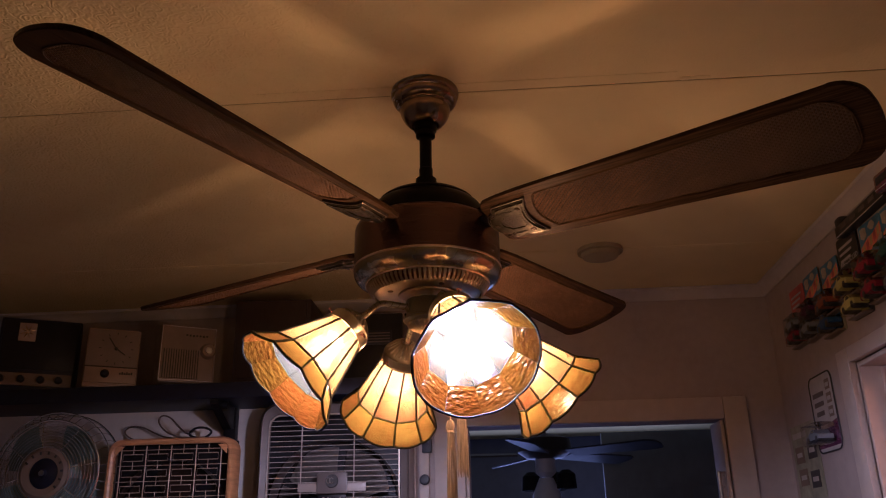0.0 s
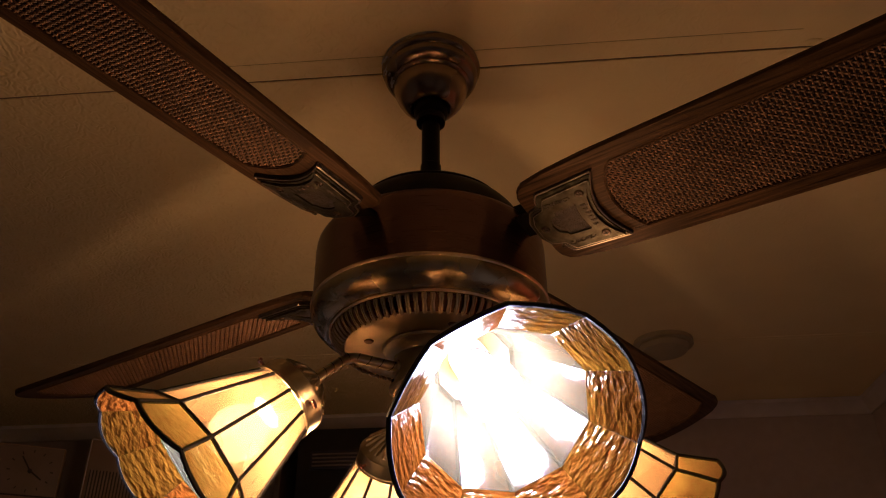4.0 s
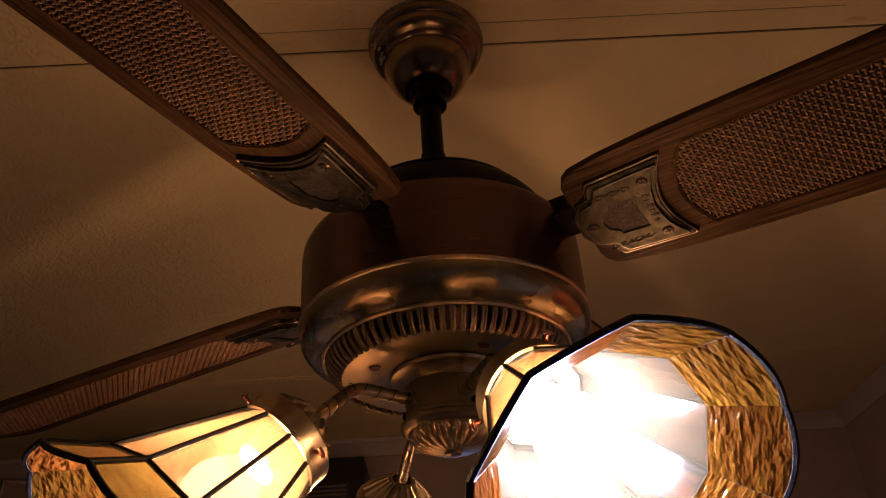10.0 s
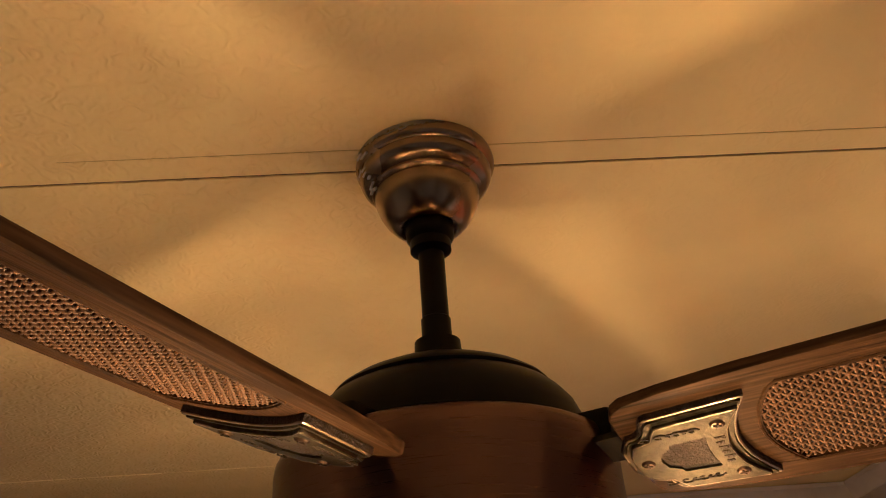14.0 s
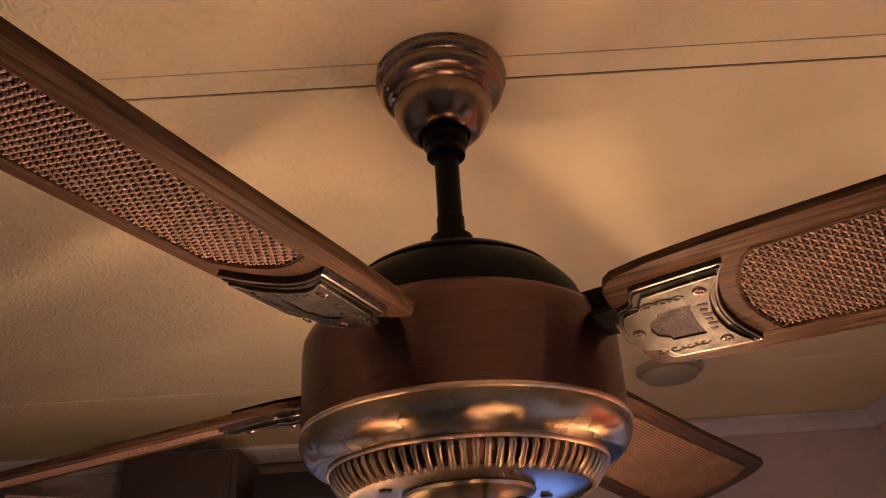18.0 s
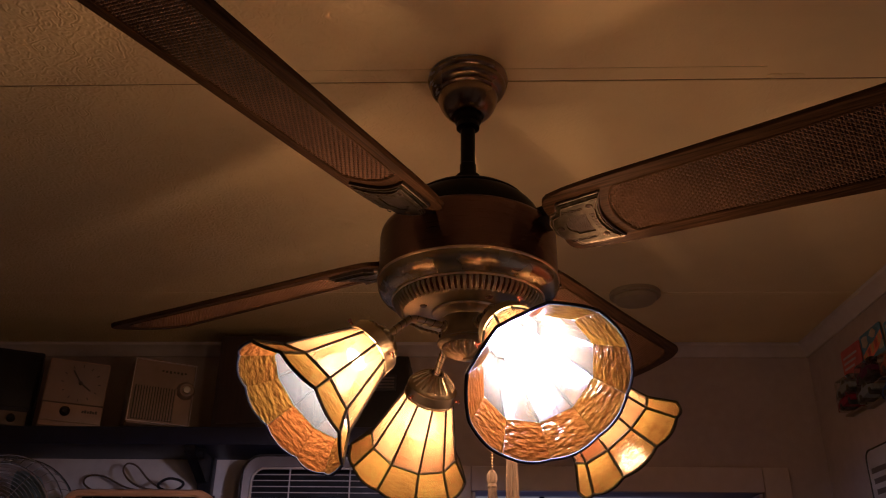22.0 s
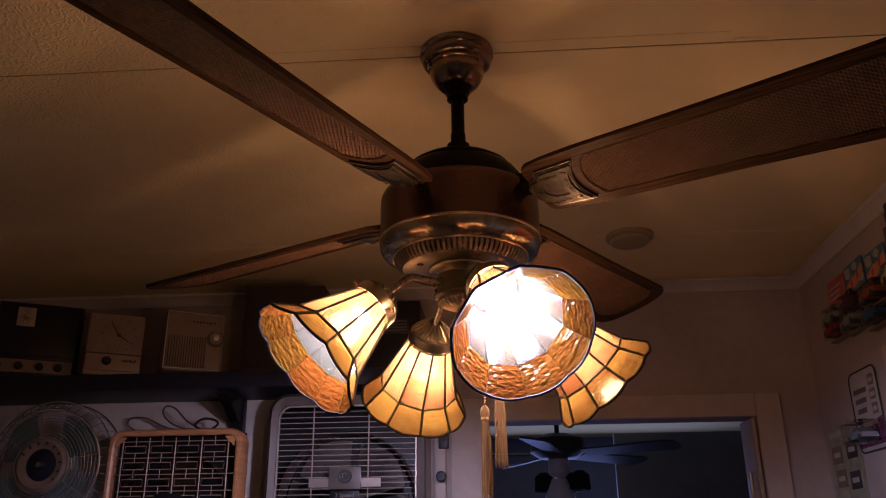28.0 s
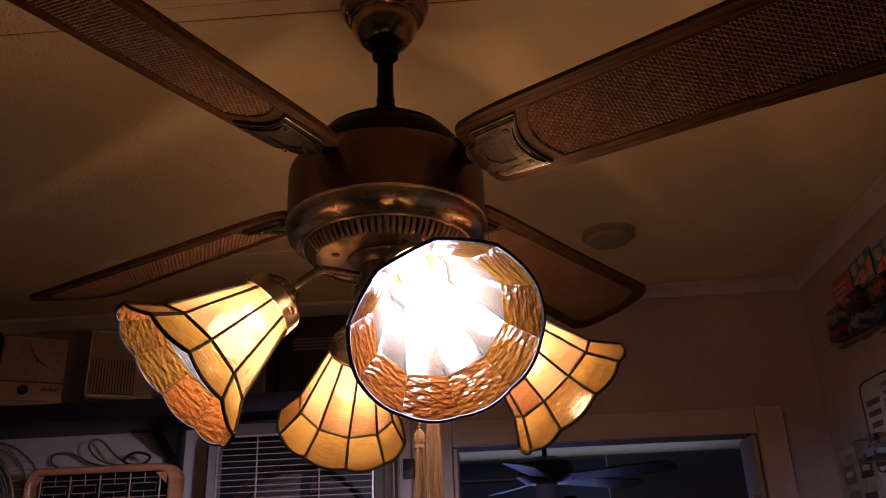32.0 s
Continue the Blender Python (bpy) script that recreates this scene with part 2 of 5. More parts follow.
def clear_material(name, tint=(1, 1, 1), rough=0.03):
    m = bpy.data.materials.new(name)
    m.use_nodes = True
    nt = m.node_tree
    nt.nodes.remove(nt.nodes["Principled BSDF"])
    a, g, x = nt.nodes.new("ShaderNodeBsdfTransparent"), nt.nodes.new("ShaderNodeBsdfGlossy"), nt.nodes.new("ShaderNodeMixShader")
    lw = nt.nodes.new("ShaderNodeFresnel")
    a.inputs[0].default_value = (*tint, 1)
    g.inputs["Roughness"].default_value = rough
    nt.links.new(lw.outputs[0], x.inputs[0])
    nt.links.new(a.outputs[0], x.inputs[1])
    nt.links.new(g.outputs[0], x.inputs[2])
    nt.links.new(x.outputs[0], nt.nodes["Material Output"].inputs["Surface"])
    return m


M = {
    "ceiling": plaster_material(),
    "wall": material("wall_paint", (0.41, 0.35, 0.31), 0.7, vary=0.05, scale=40, spots=0.08, bump=0.15, bump_scale=200),
    "wall_white": material("white_wall_paint", (0.56, 0.51, 0.46), 0.65, vary=0.05, scale=40, spots=0.08, bump=0.15, bump_scale=200),
    # unseen walls, paler than the others to send more light back
    "wall_pale": material("bounce_wall_paint", (0.48, 0.43, 0.37), 0.7, vary=0.05, scale=40, spots=0.08, bump=0.15, bump_scale=200),
    "trim": material("painted_trim", (0.50, 0.43, 0.36), 0.45, vary=0.06, scale=30, spots=0.08, bump=0.08, bump_scale=120),
    # floor is out of view; its dark colour holds down bounce onto the ceiling
    "floor": material("dark_unseen_floor", (0.075, 0.058, 0.046), 0.9, vary=0.12, scale=300, spots=0.08, spot_scale=2, bump=0.5, bump_scale=400),
    # orange of the hall light is put into this wall colour
    "hall": material("orange_lit_hall_paint", (0.30, 0.135, 0.03), 0.7, vary=0.06, scale=20, spots=0.1),
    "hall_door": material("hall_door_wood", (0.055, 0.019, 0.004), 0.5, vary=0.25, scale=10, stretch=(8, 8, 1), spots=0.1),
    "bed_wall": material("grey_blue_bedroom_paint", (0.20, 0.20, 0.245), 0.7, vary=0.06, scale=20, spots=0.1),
    # white lowered to grey to stand for the bedroom's dimness
    "bed_white": material("dimmed_bedroom_white", (0.34, 0.34, 0.35), 0.6, vary=0.06, scale=20, spots=0.1),
    "brass": material("antique_brass", (0.44, 0.385, 0.215), 0.31, 1.0, vary=0.08, scale=40, spots=0.15, spot_scale=18, aniso=0.4),
    "brass_dark": material("brushed_antique_brass", (0.155, 0.091, 0.058), 0.29, 1.0, vary=0.015, scale=30, stretch=(1, 1, 60), spots=0.02, spot_scale=30, aniso=0.93),
    "brass_bright": material("polished_brass", (0.52, 0.39, 0.19), 0.22, 1.0, vary=0.12, scale=60, spots=0.25, spot_scale=40),
    "brass_band": material("smooth_antique_brass", (0.38, 0.335, 0.16), 0.26, 1.0, vary=0.06, scale=60, spots=0.06, spot_scale=20, aniso=0.85, coat=0.9, coat_rough=0.06),
    "brass_canopy": material("worn_brass_canopy", (0.31, 0.235, 0.12), 0.27, 1.0, vary=0.12, scale=50, spots=0.2, spot_scale=14),
    # brighter brass carrying the drum edges' highlight; pull chains use it too
    "brass_edge": material("highlight_brass", (0.78, 0.63, 0.34), 0.32, 1.0, vary=0.1, scale=60, spots=0.15, spot_scale=20),
    "copper": material("copper_screw", (0.75, 0.38, 0.22), 0.2, 1.0, vary=0.1),
    "screw": material("tarnished_screw", (0.12, 0.085, 0.05), 0.35, 1.0, vary=0.2, scale=200),
    "bronze": material("dark_bronze", (0.006, 0.0055, 0.0065), 0.4, 0.0, vary=0.15, scale=40, spots=0.2, sheen=0.1),
    "steel": material("dull_steel", (0.45, 0.44, 0.42), 0.35, 1.0, vary=0.12, scale=60),
    "came": material("lead_came", (0.007, 0.0068, 0.0066), 0.6, 0.0, vary=0.25, scale=120, bump=0.3, bump_scale=400, sheen=0.3),
    "wood": material("walnut_blade", (0.048, 0.0258, 0.0058), 0.45, vary=0.7, scale=60, stretch=(0.25, 6, 6), spots=0.18, spot_scale=5, bump=0.22, bump_scale=60, sheen=0.06),
    "cane": material("woven_cane", (0.160, 0.088, 0.028), 0.44, vary=0.3, scale=120, spots=0.2, spot_scale=16, bump=0.15, bump_scale=500, sheen=0.2),
    "cane_dark": material("cane_backing", (0.006, 0.004, 0.003), 0.8, vary=0.2, scale=60),
    "plate": material("medallion_brass", (0.060, 0.052, 0.029), 0.44, 1.0, vary=0.3, scale=140, spots=0.4, spot_scale=70, bump=0.25, bump_scale=350),
    # paler brass for the rims of the medallions and their faces
    "mark": material("pale_brass_edge", (0.30, 0.25, 0.16), 0.36, 1.0, vary=0.3, scale=90),
    "plate_dark": material("medallion_dark", (0.06, 0.048, 0.036), 0.45, 0.8, vary=0.4, scale=200, bump=0.8, bump_scale=600),
    "cream_glass": glass_material("cream_opal_glass", (0.034, 0.0092, 0.0003), (0.070, 0.0315, 0.0034), 0.55, 0.3, 40, 13, (0.6, 0.85, 1.0), 0.012, 0.2, (0.031, 0.034, 0.0215), (1, 1, 0.45), clear=0.12, tint_through=(1.0, 0.61, 0.18)),
    "amber_glass": glass_material("amber_ripple_glass", (0.073, 0.0243, 0.0), (0.152, 0.070, 0.0002), 0.60, 0.48, 250, 22, (0.98, 1.0, 1.2), 0.034, 0.5, None, (1.0, 0.42, 1.0), (1.08, 0.68, 1.2), clear=0.014, tint_through=(1.0, 0.50, 0.08)),
    "bulb": glow_material("lit_bulb", BULB_COLOUR, BULB_GLOW),
    "socket": material("white_socket", (0.75, 0.72, 0.62), 0.5, vary=0.05),
    "ink": material("dark_print", (0.03, 0.03, 0.03), 0.6),
    "tassel": material("gold_cord", (0.31, 0.24, 0.165), 0.6, vary=0.45, scale=700, stretch=(1, 1, 0.04)),
    # detector colour lowered to stand for the blade's shade on it
    "plastic_dim": material("dimmed_plastic", (0.40, 0.34, 0.17), 0.6, vary=0.05, spots=0.08),
    "beige": material("beige_radio", (0.29, 0.20, 0.115), 0.42, vary=0.08, spots=0.15, spot_scale=12),
    "tan": material("tan_radio", (0.20, 0.15, 0.10), 0.5, vary=0.08, spots=0.12, spot_scale=12),
    "black": material("black_enamel", (0.010, 0.010, 0.013), 0.4, vary=0.2, scale=30, spots=0.2, sheen=0.3),
    "navy": material("navy_case", (0.012, 0.014, 0.034), 0.45, vary=0.2, scale=30, spots=0.2, sheen=0.4),
    "brown": material("brown_cabinet", (0.028, 0.016, 0.011), 0.5, vary=0.3, scale=16, stretch=(10, 1, 1)),
    "fan_grey": material("brown_grey_fan_case", (0.11, 0.09, 0.078), 0.45, vary=0.1, spots=0.1),
    "fan_light": material("pale_fan_rim", (0.29, 0.25, 0.215), 0.4, vary=0.1, spots=0.1),
    "wire": material("nickel_wire", (0.50, 0.45, 0.40), 0.38, 0.4, vary=0.1, scale=60),
    "chrome": material("chrome_cage", (0.55, 0.55, 0.53), 0.24, 0.85, vary=0.1, scale=60),
    "card_cream": material("cream_print", (0.420, 0.371, 0.280), 0.5, vary=0.12, spots=0.15, spot_scale=60),
    "orange_wood": material("honey_wood_frame", (0.50, 0.25, 0.085), 0.4, vary=0.2, scale=14, stretch=(1, 1, 10), spots=0.1),
    "gold_wire": material("brass_lattice", (0.38, 0.29, 0.19), 0.45, 0.2, vary=0.1),
    "teal": material("pale_teal_blade", (0.24, 0.33, 0.32), 0.35, vary=0.1, spots=0.12),
    "blade_dark": material("grey_fan_blade", (0.16, 0.145, 0.13), 0.4, vary=0.1, spots=0.1),
    "card_blue": material("blue_card", (0.070, 0.196, 0.378), 0.4, vary=0.1, spots=0.25, spot_scale=30),
    "card_red": material("red_card", (0.448, 0.084, 0.056), 0.4, vary=0.1, spots=0.25, spot_scale=30),
    "card_black": material("black_card", (0.03, 0.03, 0.035), 0.4, vary=0.1),
    "card_white": material("white_card", (0.46, 0.44, 0.40), 0.45, vary=0.06, spots=0.1, spot_scale=30),
    "card_olive": material("olive_card", (0.308, 0.308, 0.210), 0.5, vary=0.15, spots=0.25, spot_scale=30),
    "flame": material("orange_print", (0.700, 0.196, 0.049), 0.4, vary=0.1),
    "yellow": material("yellow_print", (0.5, 0.36, 0.09), 0.4, vary=0.1),
    "car_red": material("red_toy_paint", (0.507, 0.043, 0.072), 0.2, 0.2, vary=0.05, coat=0.6),
    "car_yellow": material("yellow_toy_paint", (0.797, 0.725, 0.116), 0.2, 0.1, vary=0.05, coat=0.6),
    "car_grey": material("grey_toy_paint", (0.435, 0.478, 0.522), 0.2, 0.3, vary=0.05, coat=0.6),
    "car_purple": material("plum_toy_paint", (0.189, 0.043, 0.145), 0.2, 0.3, vary=0.05, coat=0.6),
    "car_orange": material("orange_toy_paint", (0.50, 0.15, 0.03), 0.2, 0.2, vary=0.05, coat=0.6),
    "car_teal": material("teal_toy_paint", (0.058, 0.189, 0.203), 0.2, 0.3, vary=0.05, coat=0.6),
    "cord": material("brown_cord", (0.10, 0.07, 0.05), 0.6, vary=0.2, scale=60),
    "bed_globe": material("milky_globe", (0.72, 0.72, 0.74), 0.3, vary=0.05),
    # pale blades given a dark colour to stand for the dim bedroom
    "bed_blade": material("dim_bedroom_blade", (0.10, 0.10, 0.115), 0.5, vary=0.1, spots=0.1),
    "car_blue": material("blue_toy_paint", (0.058, 0.174, 0.507), 0.2, 0.3, vary=0.05, coat=0.6),
    "glaze": clear_material("clear_glaze", (1, 1, 1), 0.08),
    "blister": clear_material("clear_blister", (0.93, 0.93, 0.93)),
    "seam": material("seam_dark_strip", (0.09, 0.06, 0.04), 0.9, vary=0.3, scale=60),
}

# ---- mesh helpers ----


def finish(name, bm, mat, smooth=True):
    me = bpy.data.meshes.new(name)
    bmesh.ops.recalc_face_normals(bm, faces=bm.faces)
    bm.to_mesh(me)
    bm.free()
    me.materials.append(mat)
    if smooth:
        me.shade_smooth()
        me.set_sharp_from_angle(angle=radians(38))
    return me


def part(name, bm, mat, parent, label="", m=None):
    """Links a bmesh, or a mesh made before, as one object under a thing or under a part."""
    me = bm if isinstance(bm, bpy.types.Mesh) else finish(name, bm, mat)
    ob = new(name, me)
    ob.parent = parent
    if m is not None:
        ob.matrix_basis = m
    return tagged(ob, label) if label else ob


def thing(name, m, label, category, group="", kind=""):
    ob = new(name)
    ob.matrix_basis = m
    ob.empty_display_size = 0.05
    return tagged(ob, label, category, group, kind)


def structure(name, bm, mat, label, category):
    return tagged(new(name, finish(name, bm, mat)), label, category, kind="structure")


def box(bm, x0, x1, y0, y1, z0, z1, bevel=0.0):
    r = bmesh.ops.create_cube(bm, size=1, matrix=Matrix.LocRotScale(((x0 + x1) / 2, (y0 + y1) / 2, (z0 + z1) / 2), None, (abs(x1 - x0), abs(y1 - y0), abs(z1 - z0))))
    if bevel:
        edges = {e for v in r["verts"] for e in v.link_edges}
        bmesh.ops.bevel(bm, geom=list(edges), offset=bevel, segments=2, profile=0.6, affect="EDGES")
    return bm


def boxed(*a, bevel=0.0):
    return box(bmesh.new(), *a, bevel=bevel)


def lathe(profile, n=64, bm=None, m=None):
    """Turns (radius, height) pairs round the z axis."""
    bm = bm or bmesh.new()
    m = m or Matrix()
    rings = []
    for r, z in profile:
        if r < 1e-6:
            rings.append([bm.verts.new(m @ Vector((0, 0, z)))])
        else:
            rings.append([bm.verts.new(m @ Vector((r * math.cos(2 * math.pi * k / n), r * math.sin(2 * math.pi * k / n), z))) for k in range(n)])
    for a, b in zip(rings, rings[1:]):
        for k in range(n):
            j = (k + 1) % n
            if len(a) == 1 and len(b) == 1:
                continue
            if len(a) == 1:
                bm.faces.new((a[0], b[k], b[j]))
            elif len(b) == 1:
                bm.faces.new((a[k], a[j], b[0]))
            else:
                bm.faces.new((a[k], a[j], b[j], b[k]))
    return bm


def tube(points, r, n=8, closed=False, bm=None, caps=True):
    """A round bar along points; r is one radius or one for each point."""
    bm = bm or bmesh.new()
    pts = [Vector(p) for p in points]
    rad = r if isinstance(r, (list, tuple)) else [r] * len(pts)
    rings, side = [], None
    for i, p in enumerate(pts):
        a = pts[i - 1] if (i or closed) else p
        b = pts[(i + 1) % len(pts)] if (i + 1 < len(pts) or closed) else p
        d = (b - a).normalized()
        if side is None:
            side = d.orthogonal().normalized()
        side = (side - d * side.dot(d)).normalized()
        up = d.cross(side)
        rings.append([bm.verts.new(p + (side * math.cos(2 * math.pi * k / n) + up * math.sin(2 * math.pi * k / n)) * rad[i]) for k in range(n)])
    pairs = list(zip(rings, rings[1:])) + ([(rings[-1], rings[0])] if closed else [])
    for a, b in pairs:
        for k in range(n):
            j = (k + 1) % n
            bm.faces.new((a[k], a[j], b[j], b[k]))
    if caps and not closed:
        bm.faces.new(rings[0][::-1])
        bm.faces.new(rings[-1])
    return bm


def slab(outline, z0, z1, bm=None, m=None):
    """A flat plate with that outline (x, y) from z0 to z1."""
    bm = bm or bmesh.new()
    m = m or Matrix()
    lo = [bm.verts.new(m @ Vector((x, y, z0))) for x, y in outline]
    hi = [bm.verts.new(m @ Vector((x, y, z1))) for x, y in outline]
    bm.faces.new(lo[::-1])
    bm.faces.new(hi)
    for k in range(len(lo)):
        j = (k + 1) % len(lo)
        bm.faces.new((lo[k], lo[j], hi[j], hi[k]))
    return bm


def rimmed(outer, inner, z0, z1, floor, chamfer=0.0):
    """A plate from z0 (seen face, below) up to z1 with a window sunk into it up to the height floor. Both outlines have the same count."""
    bm = bmesh.new()
    n = len(outer)
    c = Vector((sum(p[0] for p in outer) / n, sum(p[1] for p in outer) / n))
    def shrunk(p):
        d = Vector(p) - c
        return c + d * (1 - chamfer / max(d.length, 1e-6))
    rows = [[bm.verts.new((x, y, z1)) for x, y in outer],
            [bm.verts.new((x, y, z0 + chamfer)) for x, y in outer],
            [bm.verts.new((*shrunk(p), z0)) for p in outer],
            [bm.verts.new((x, y, z0)) for x, y in inner],
            [bm.verts.new((x, y, floor)) for x, y in inner]]
    for a, b in zip(rows, rows[1:]):
        for k in range(n):
            j = (k + 1) % n
            bm.faces.new((a[k], a[j], b[j], b[k]))
    bm.faces.new(rows[0])
    bm.faces.new(rows[-1])
    return bm


def rounded(x0, x1, y0, y1, r, n=6):
    out = []
    for cx, cy, a0 in ((x1 - r, y1 - r, 0), (x0 + r, y1 - r, 90), (x0 + r, y0 + r, 180), (x1 - r, y0 + r, 270)):
        out += [(cx + r * math.cos(radians(a0 + 90 * k / n)), cy + r * math.sin(radians(a0 + 90 * k / n))) for k in range(n + 1)]
    return out


def resample(loop, n):
    """n points evenly spaced along a closed loop."""
    p = np.array(list(loop) + [loop[0]], float)
    s = np.concatenate([[0], np.cumsum(np.hypot(*np.diff(p, axis=0).T))])
    t = np.linspace(0, s[-1], n, endpoint=False)
    return list(zip(np.interp(t, s, p[:, 0]).tolist(), np.interp(t, s, p[:, 1]).tolist()))

# ---- the room ----
CEIL = 2.44
XL, XR, YF, YB = -2.3, 0.94, -3.0, 1.25
bm = bmesh.new()
# panels with an open seam; a shorter hairline crack runs beside it
for x0, x1, y0, y1 in ((XL - 0.12, 3.2, YF - 0.12, -0.0066), (XL - 0.12, -0.30, -0.0066, -0.0055), (0.43, 3.2, -0.0066, -0.0055), (XL - 0.12, 3.2, -0.0055, 0.0223),
                       (XL - 0.12, 3.2, 0.0253, 0.8640), (XL - 0.12, 3.2, 0.8648, 5.0)):
    box(bm, x0, x1, y0, y1, CEIL, CEIL + 0.02)
box(bm, XL - 0.12, 3.2, YF - 0.12, 5.0, CEIL + 0.0202, CEIL + 0.06)
box(bm, XL, XR, 0.853, 0.8636, CEIL - 0.0012, CEIL + 0.001, bevel=0.0005)
box(bm, XL, XR, 0.8652, 0.875, CEIL - 0.0009, CEIL + 0.001, bevel=0.0004)
bmesh.ops.create_icosphere(bm, subdivisions=2, radius=1, matrix=Matrix.LocRotScale((0.448, 0.016, CEIL), None, (0.012, 0.006, 0.003)))
bmesh.ops.create_icosphere(bm, subdivisions=2, radius=1, matrix=Matrix.LocRotScale((0.472, 0.014, CEIL), None, (0.02, 0.004, 0.0015)))
tagged(new("ceiling", finish("ceiling", bm, M["ceiling"], smooth=False)), "cream swirl-textured plaster ceiling with a cracked panel seam", "ceiling", kind="structure")
# dark strips inside the gaps stand for the shade and dirt of open cracks
bm = boxed(XL, XR, 0.0224, 0.0252, CEIL + 0.0012, CEIL + 0.004)
box(bm, -0.30, 0.43, -0.0066, -0.0055, CEIL + 0.0006, CEIL + 0.004)
structure("ceiling_seam", bm, M["seam"], "dark strip for dirt and shade in the open ceiling seam", "seam")
structure("floor", boxed(XL - 0.12, 3.2, YF - 0.12, 5.0, -0.05, 0.0), M["floor"], "unseen dark brown floor, its colour set to limit bounced light", "floor")

OX0, OX1, OZ = -0.002, 0.768, 2.042       # doorway in the back wall
bm = bmesh.new()
box(bm, XL, OX0, YB, YB + 0.12, 0, CEIL)
box(bm, OX1, 3.2, YB, YB + 0.12, 0, CEIL)
box(bm, OX0, OX1, YB, YB + 0.12, OZ, CEIL)
structure("wall_back", bm, M["wall"], "dull taupe painted wall around a doorway", "wall")
DY0, DY1, DZ = -0.10, 0.722, 2.086       # doorway in the right wall
bm = bmesh.new()
box(bm, XR, XR + 0.12, YF, DY0, 0, CEIL)
box(bm, XR, XR + 0.12, DY1, YB, 0, CEIL)
box(bm, XR, XR + 0.12, DY0, DY1, DZ, CEIL)
structure("wall_right", bm, M["wall"], "dull taupe painted wall hung with toy packs", "wall")
structure("wall_left", boxed(XL - 0.12, XL, YF, 5.0, 0, CEIL), M["wall_pale"], "unseen taupe side wall, paler to bounce light", "wall")
structure("wall_front", boxed(XL, 3.2, YF - 0.12, YF, 0, CEIL), M["wall_pale"], "unseen taupe end wall, paler to bounce light", "wall")
# pale panel behind the shelf, below the top board
structure("wall_panel", boxed(XL, -0.13, 1.10, 1.108, 0.0, 2.0865), M["wall_white"], "off-white wall panel behind the shelf of fans", "wall")


def cove(name, p0, p1, inward):
    bm = bmesh.new()
    p0, p1, inward = Vector(p0), Vector(p1), Vector(inward)
    prof = [(0.0, 0.0), (0.0, -0.034), (0.006, -0.034), (0.012, -0.024), (0.022, -0.013), (0.030, -0.008), (0.032, 0.0)]
    rows = [[bm.verts.new(p + inward * a + Vector((0, 0, b))) for a, b in prof] for p in (p0, p1)]
    for k in range(len(prof)):
        j = (k + 1) % len(prof)
        bm.faces.new((rows[0][k], rows[0][j], rows[1][j], rows[1][k]))
    bm.faces.new(rows[0])
    bm.faces.new(rows[1])
    structure(name, bm, M["wall_white"], "pale cove trim where wall meets ceiling", "trim")


cove("trim_back", (XL, YB - 0.0005, CEIL - 0.002), (XR, YB - 0.0005, CEIL - 0.002), (0, -1, 0))
cove("trim_right", (XR - 0.0005, YF, CEIL - 0.002), (XR - 0.0005, YB, CEIL - 0.002), (-1, 0, 0))


def casing(name, boxes, label):
    bm = bmesh.new()
    for b in boxes:
        box(bm, *b, bevel=0.004)
    return structure(name, bm, M["trim"], label, "door frame")


back_frame = casing("door_frame_back", [
    (OX1 - 0.006, OX1 + 0.062, YB - 0.018, YB - 0.0005, 0, OZ + 0.058), (OX0 - 0.085, OX0 + 0.004, YB - 0.018, YB - 0.0005, 0, OZ + 0.058),
    (OX0 + 0.0045, OX1 - 0.0065, YB - 0.018, YB - 0.0005, OZ - 0.006, OZ + 0.058),
    (OX1 - 0.018, OX1 - 0.0065, YB + 0.0, YB + 0.12, 0, OZ - 0.0065), (OX0 + 0.0045, OX0 + 0.016, YB, YB + 0.12, 0, OZ - 0.0065),
    (OX0 - 0.13, OX0 - 0.1, YB - 0.03, YB - 0.0085, 0, OZ + 0.075)], "beige painted wooden door frame of the dark bedroom")
right_frame = casing("door_frame_right", [
    (XR - 0.018, XR - 0.0005, DY1 - 0.004, DY1 + 0.062, 0, DZ + 0.032), (XR - 0.018, XR - 0.0005, DY0 - 0.06, DY0 + 0.004, 0, DZ + 0.032),
    (XR - 0.018, XR - 0.0005, DY0 + 0.0045, DY1 - 0.0045, DZ - 0.004, DZ + 0.032),
    (XR + 0.0, XR + 0.12, DY1 - 0.016, DY1 - 0.0045, 0, DZ - 0.0045), (XR + 0.045, XR + 0.075, DY1 - 0.030, DY1 - 0.0165, 0, DZ - 0.02),
    (XR, XR + 0.12, DY0 + 0.0165, DY1 - 0.0165, DZ - 0.0165, DZ - 0.0045)], "beige painted door frame lit orange from the hall")
# door hardware on the bedroom frame
hinge = part("hinge", boxed(-0.016, 0.001, -0.022, -0.018, -0.045, 0.045, bevel=0.001), M["steel"], back_frame, "worn nickel hinge", m=pose(OX1 - 0.02, YB + 0.03, 1.845))
part("barrel", tube([(-0.018, -0.02, -0.046), (-0.018, -0.02, 0.046)], 0.006, 12), M["steel"], hinge)
for z in (-0.03, 0.0, 0.03):
    part("hinge_screw", lathe([(0.0, 0.002), (0.003, 0.0015), (0.004, 0.0)], 12, m=pose(-0.007, -0.022, z, 90)), M["steel"], hinge)
latch = thing("door_latch", pose(OX0 - 0.115, YB - 0.03, 1.985), "black metal latch box on the door trim", "latch")
part("latch_body", boxed(-0.004, 0.024, -0.02, 0.0, -0.024, 0.024, bevel=0.003), M["black"], latch)
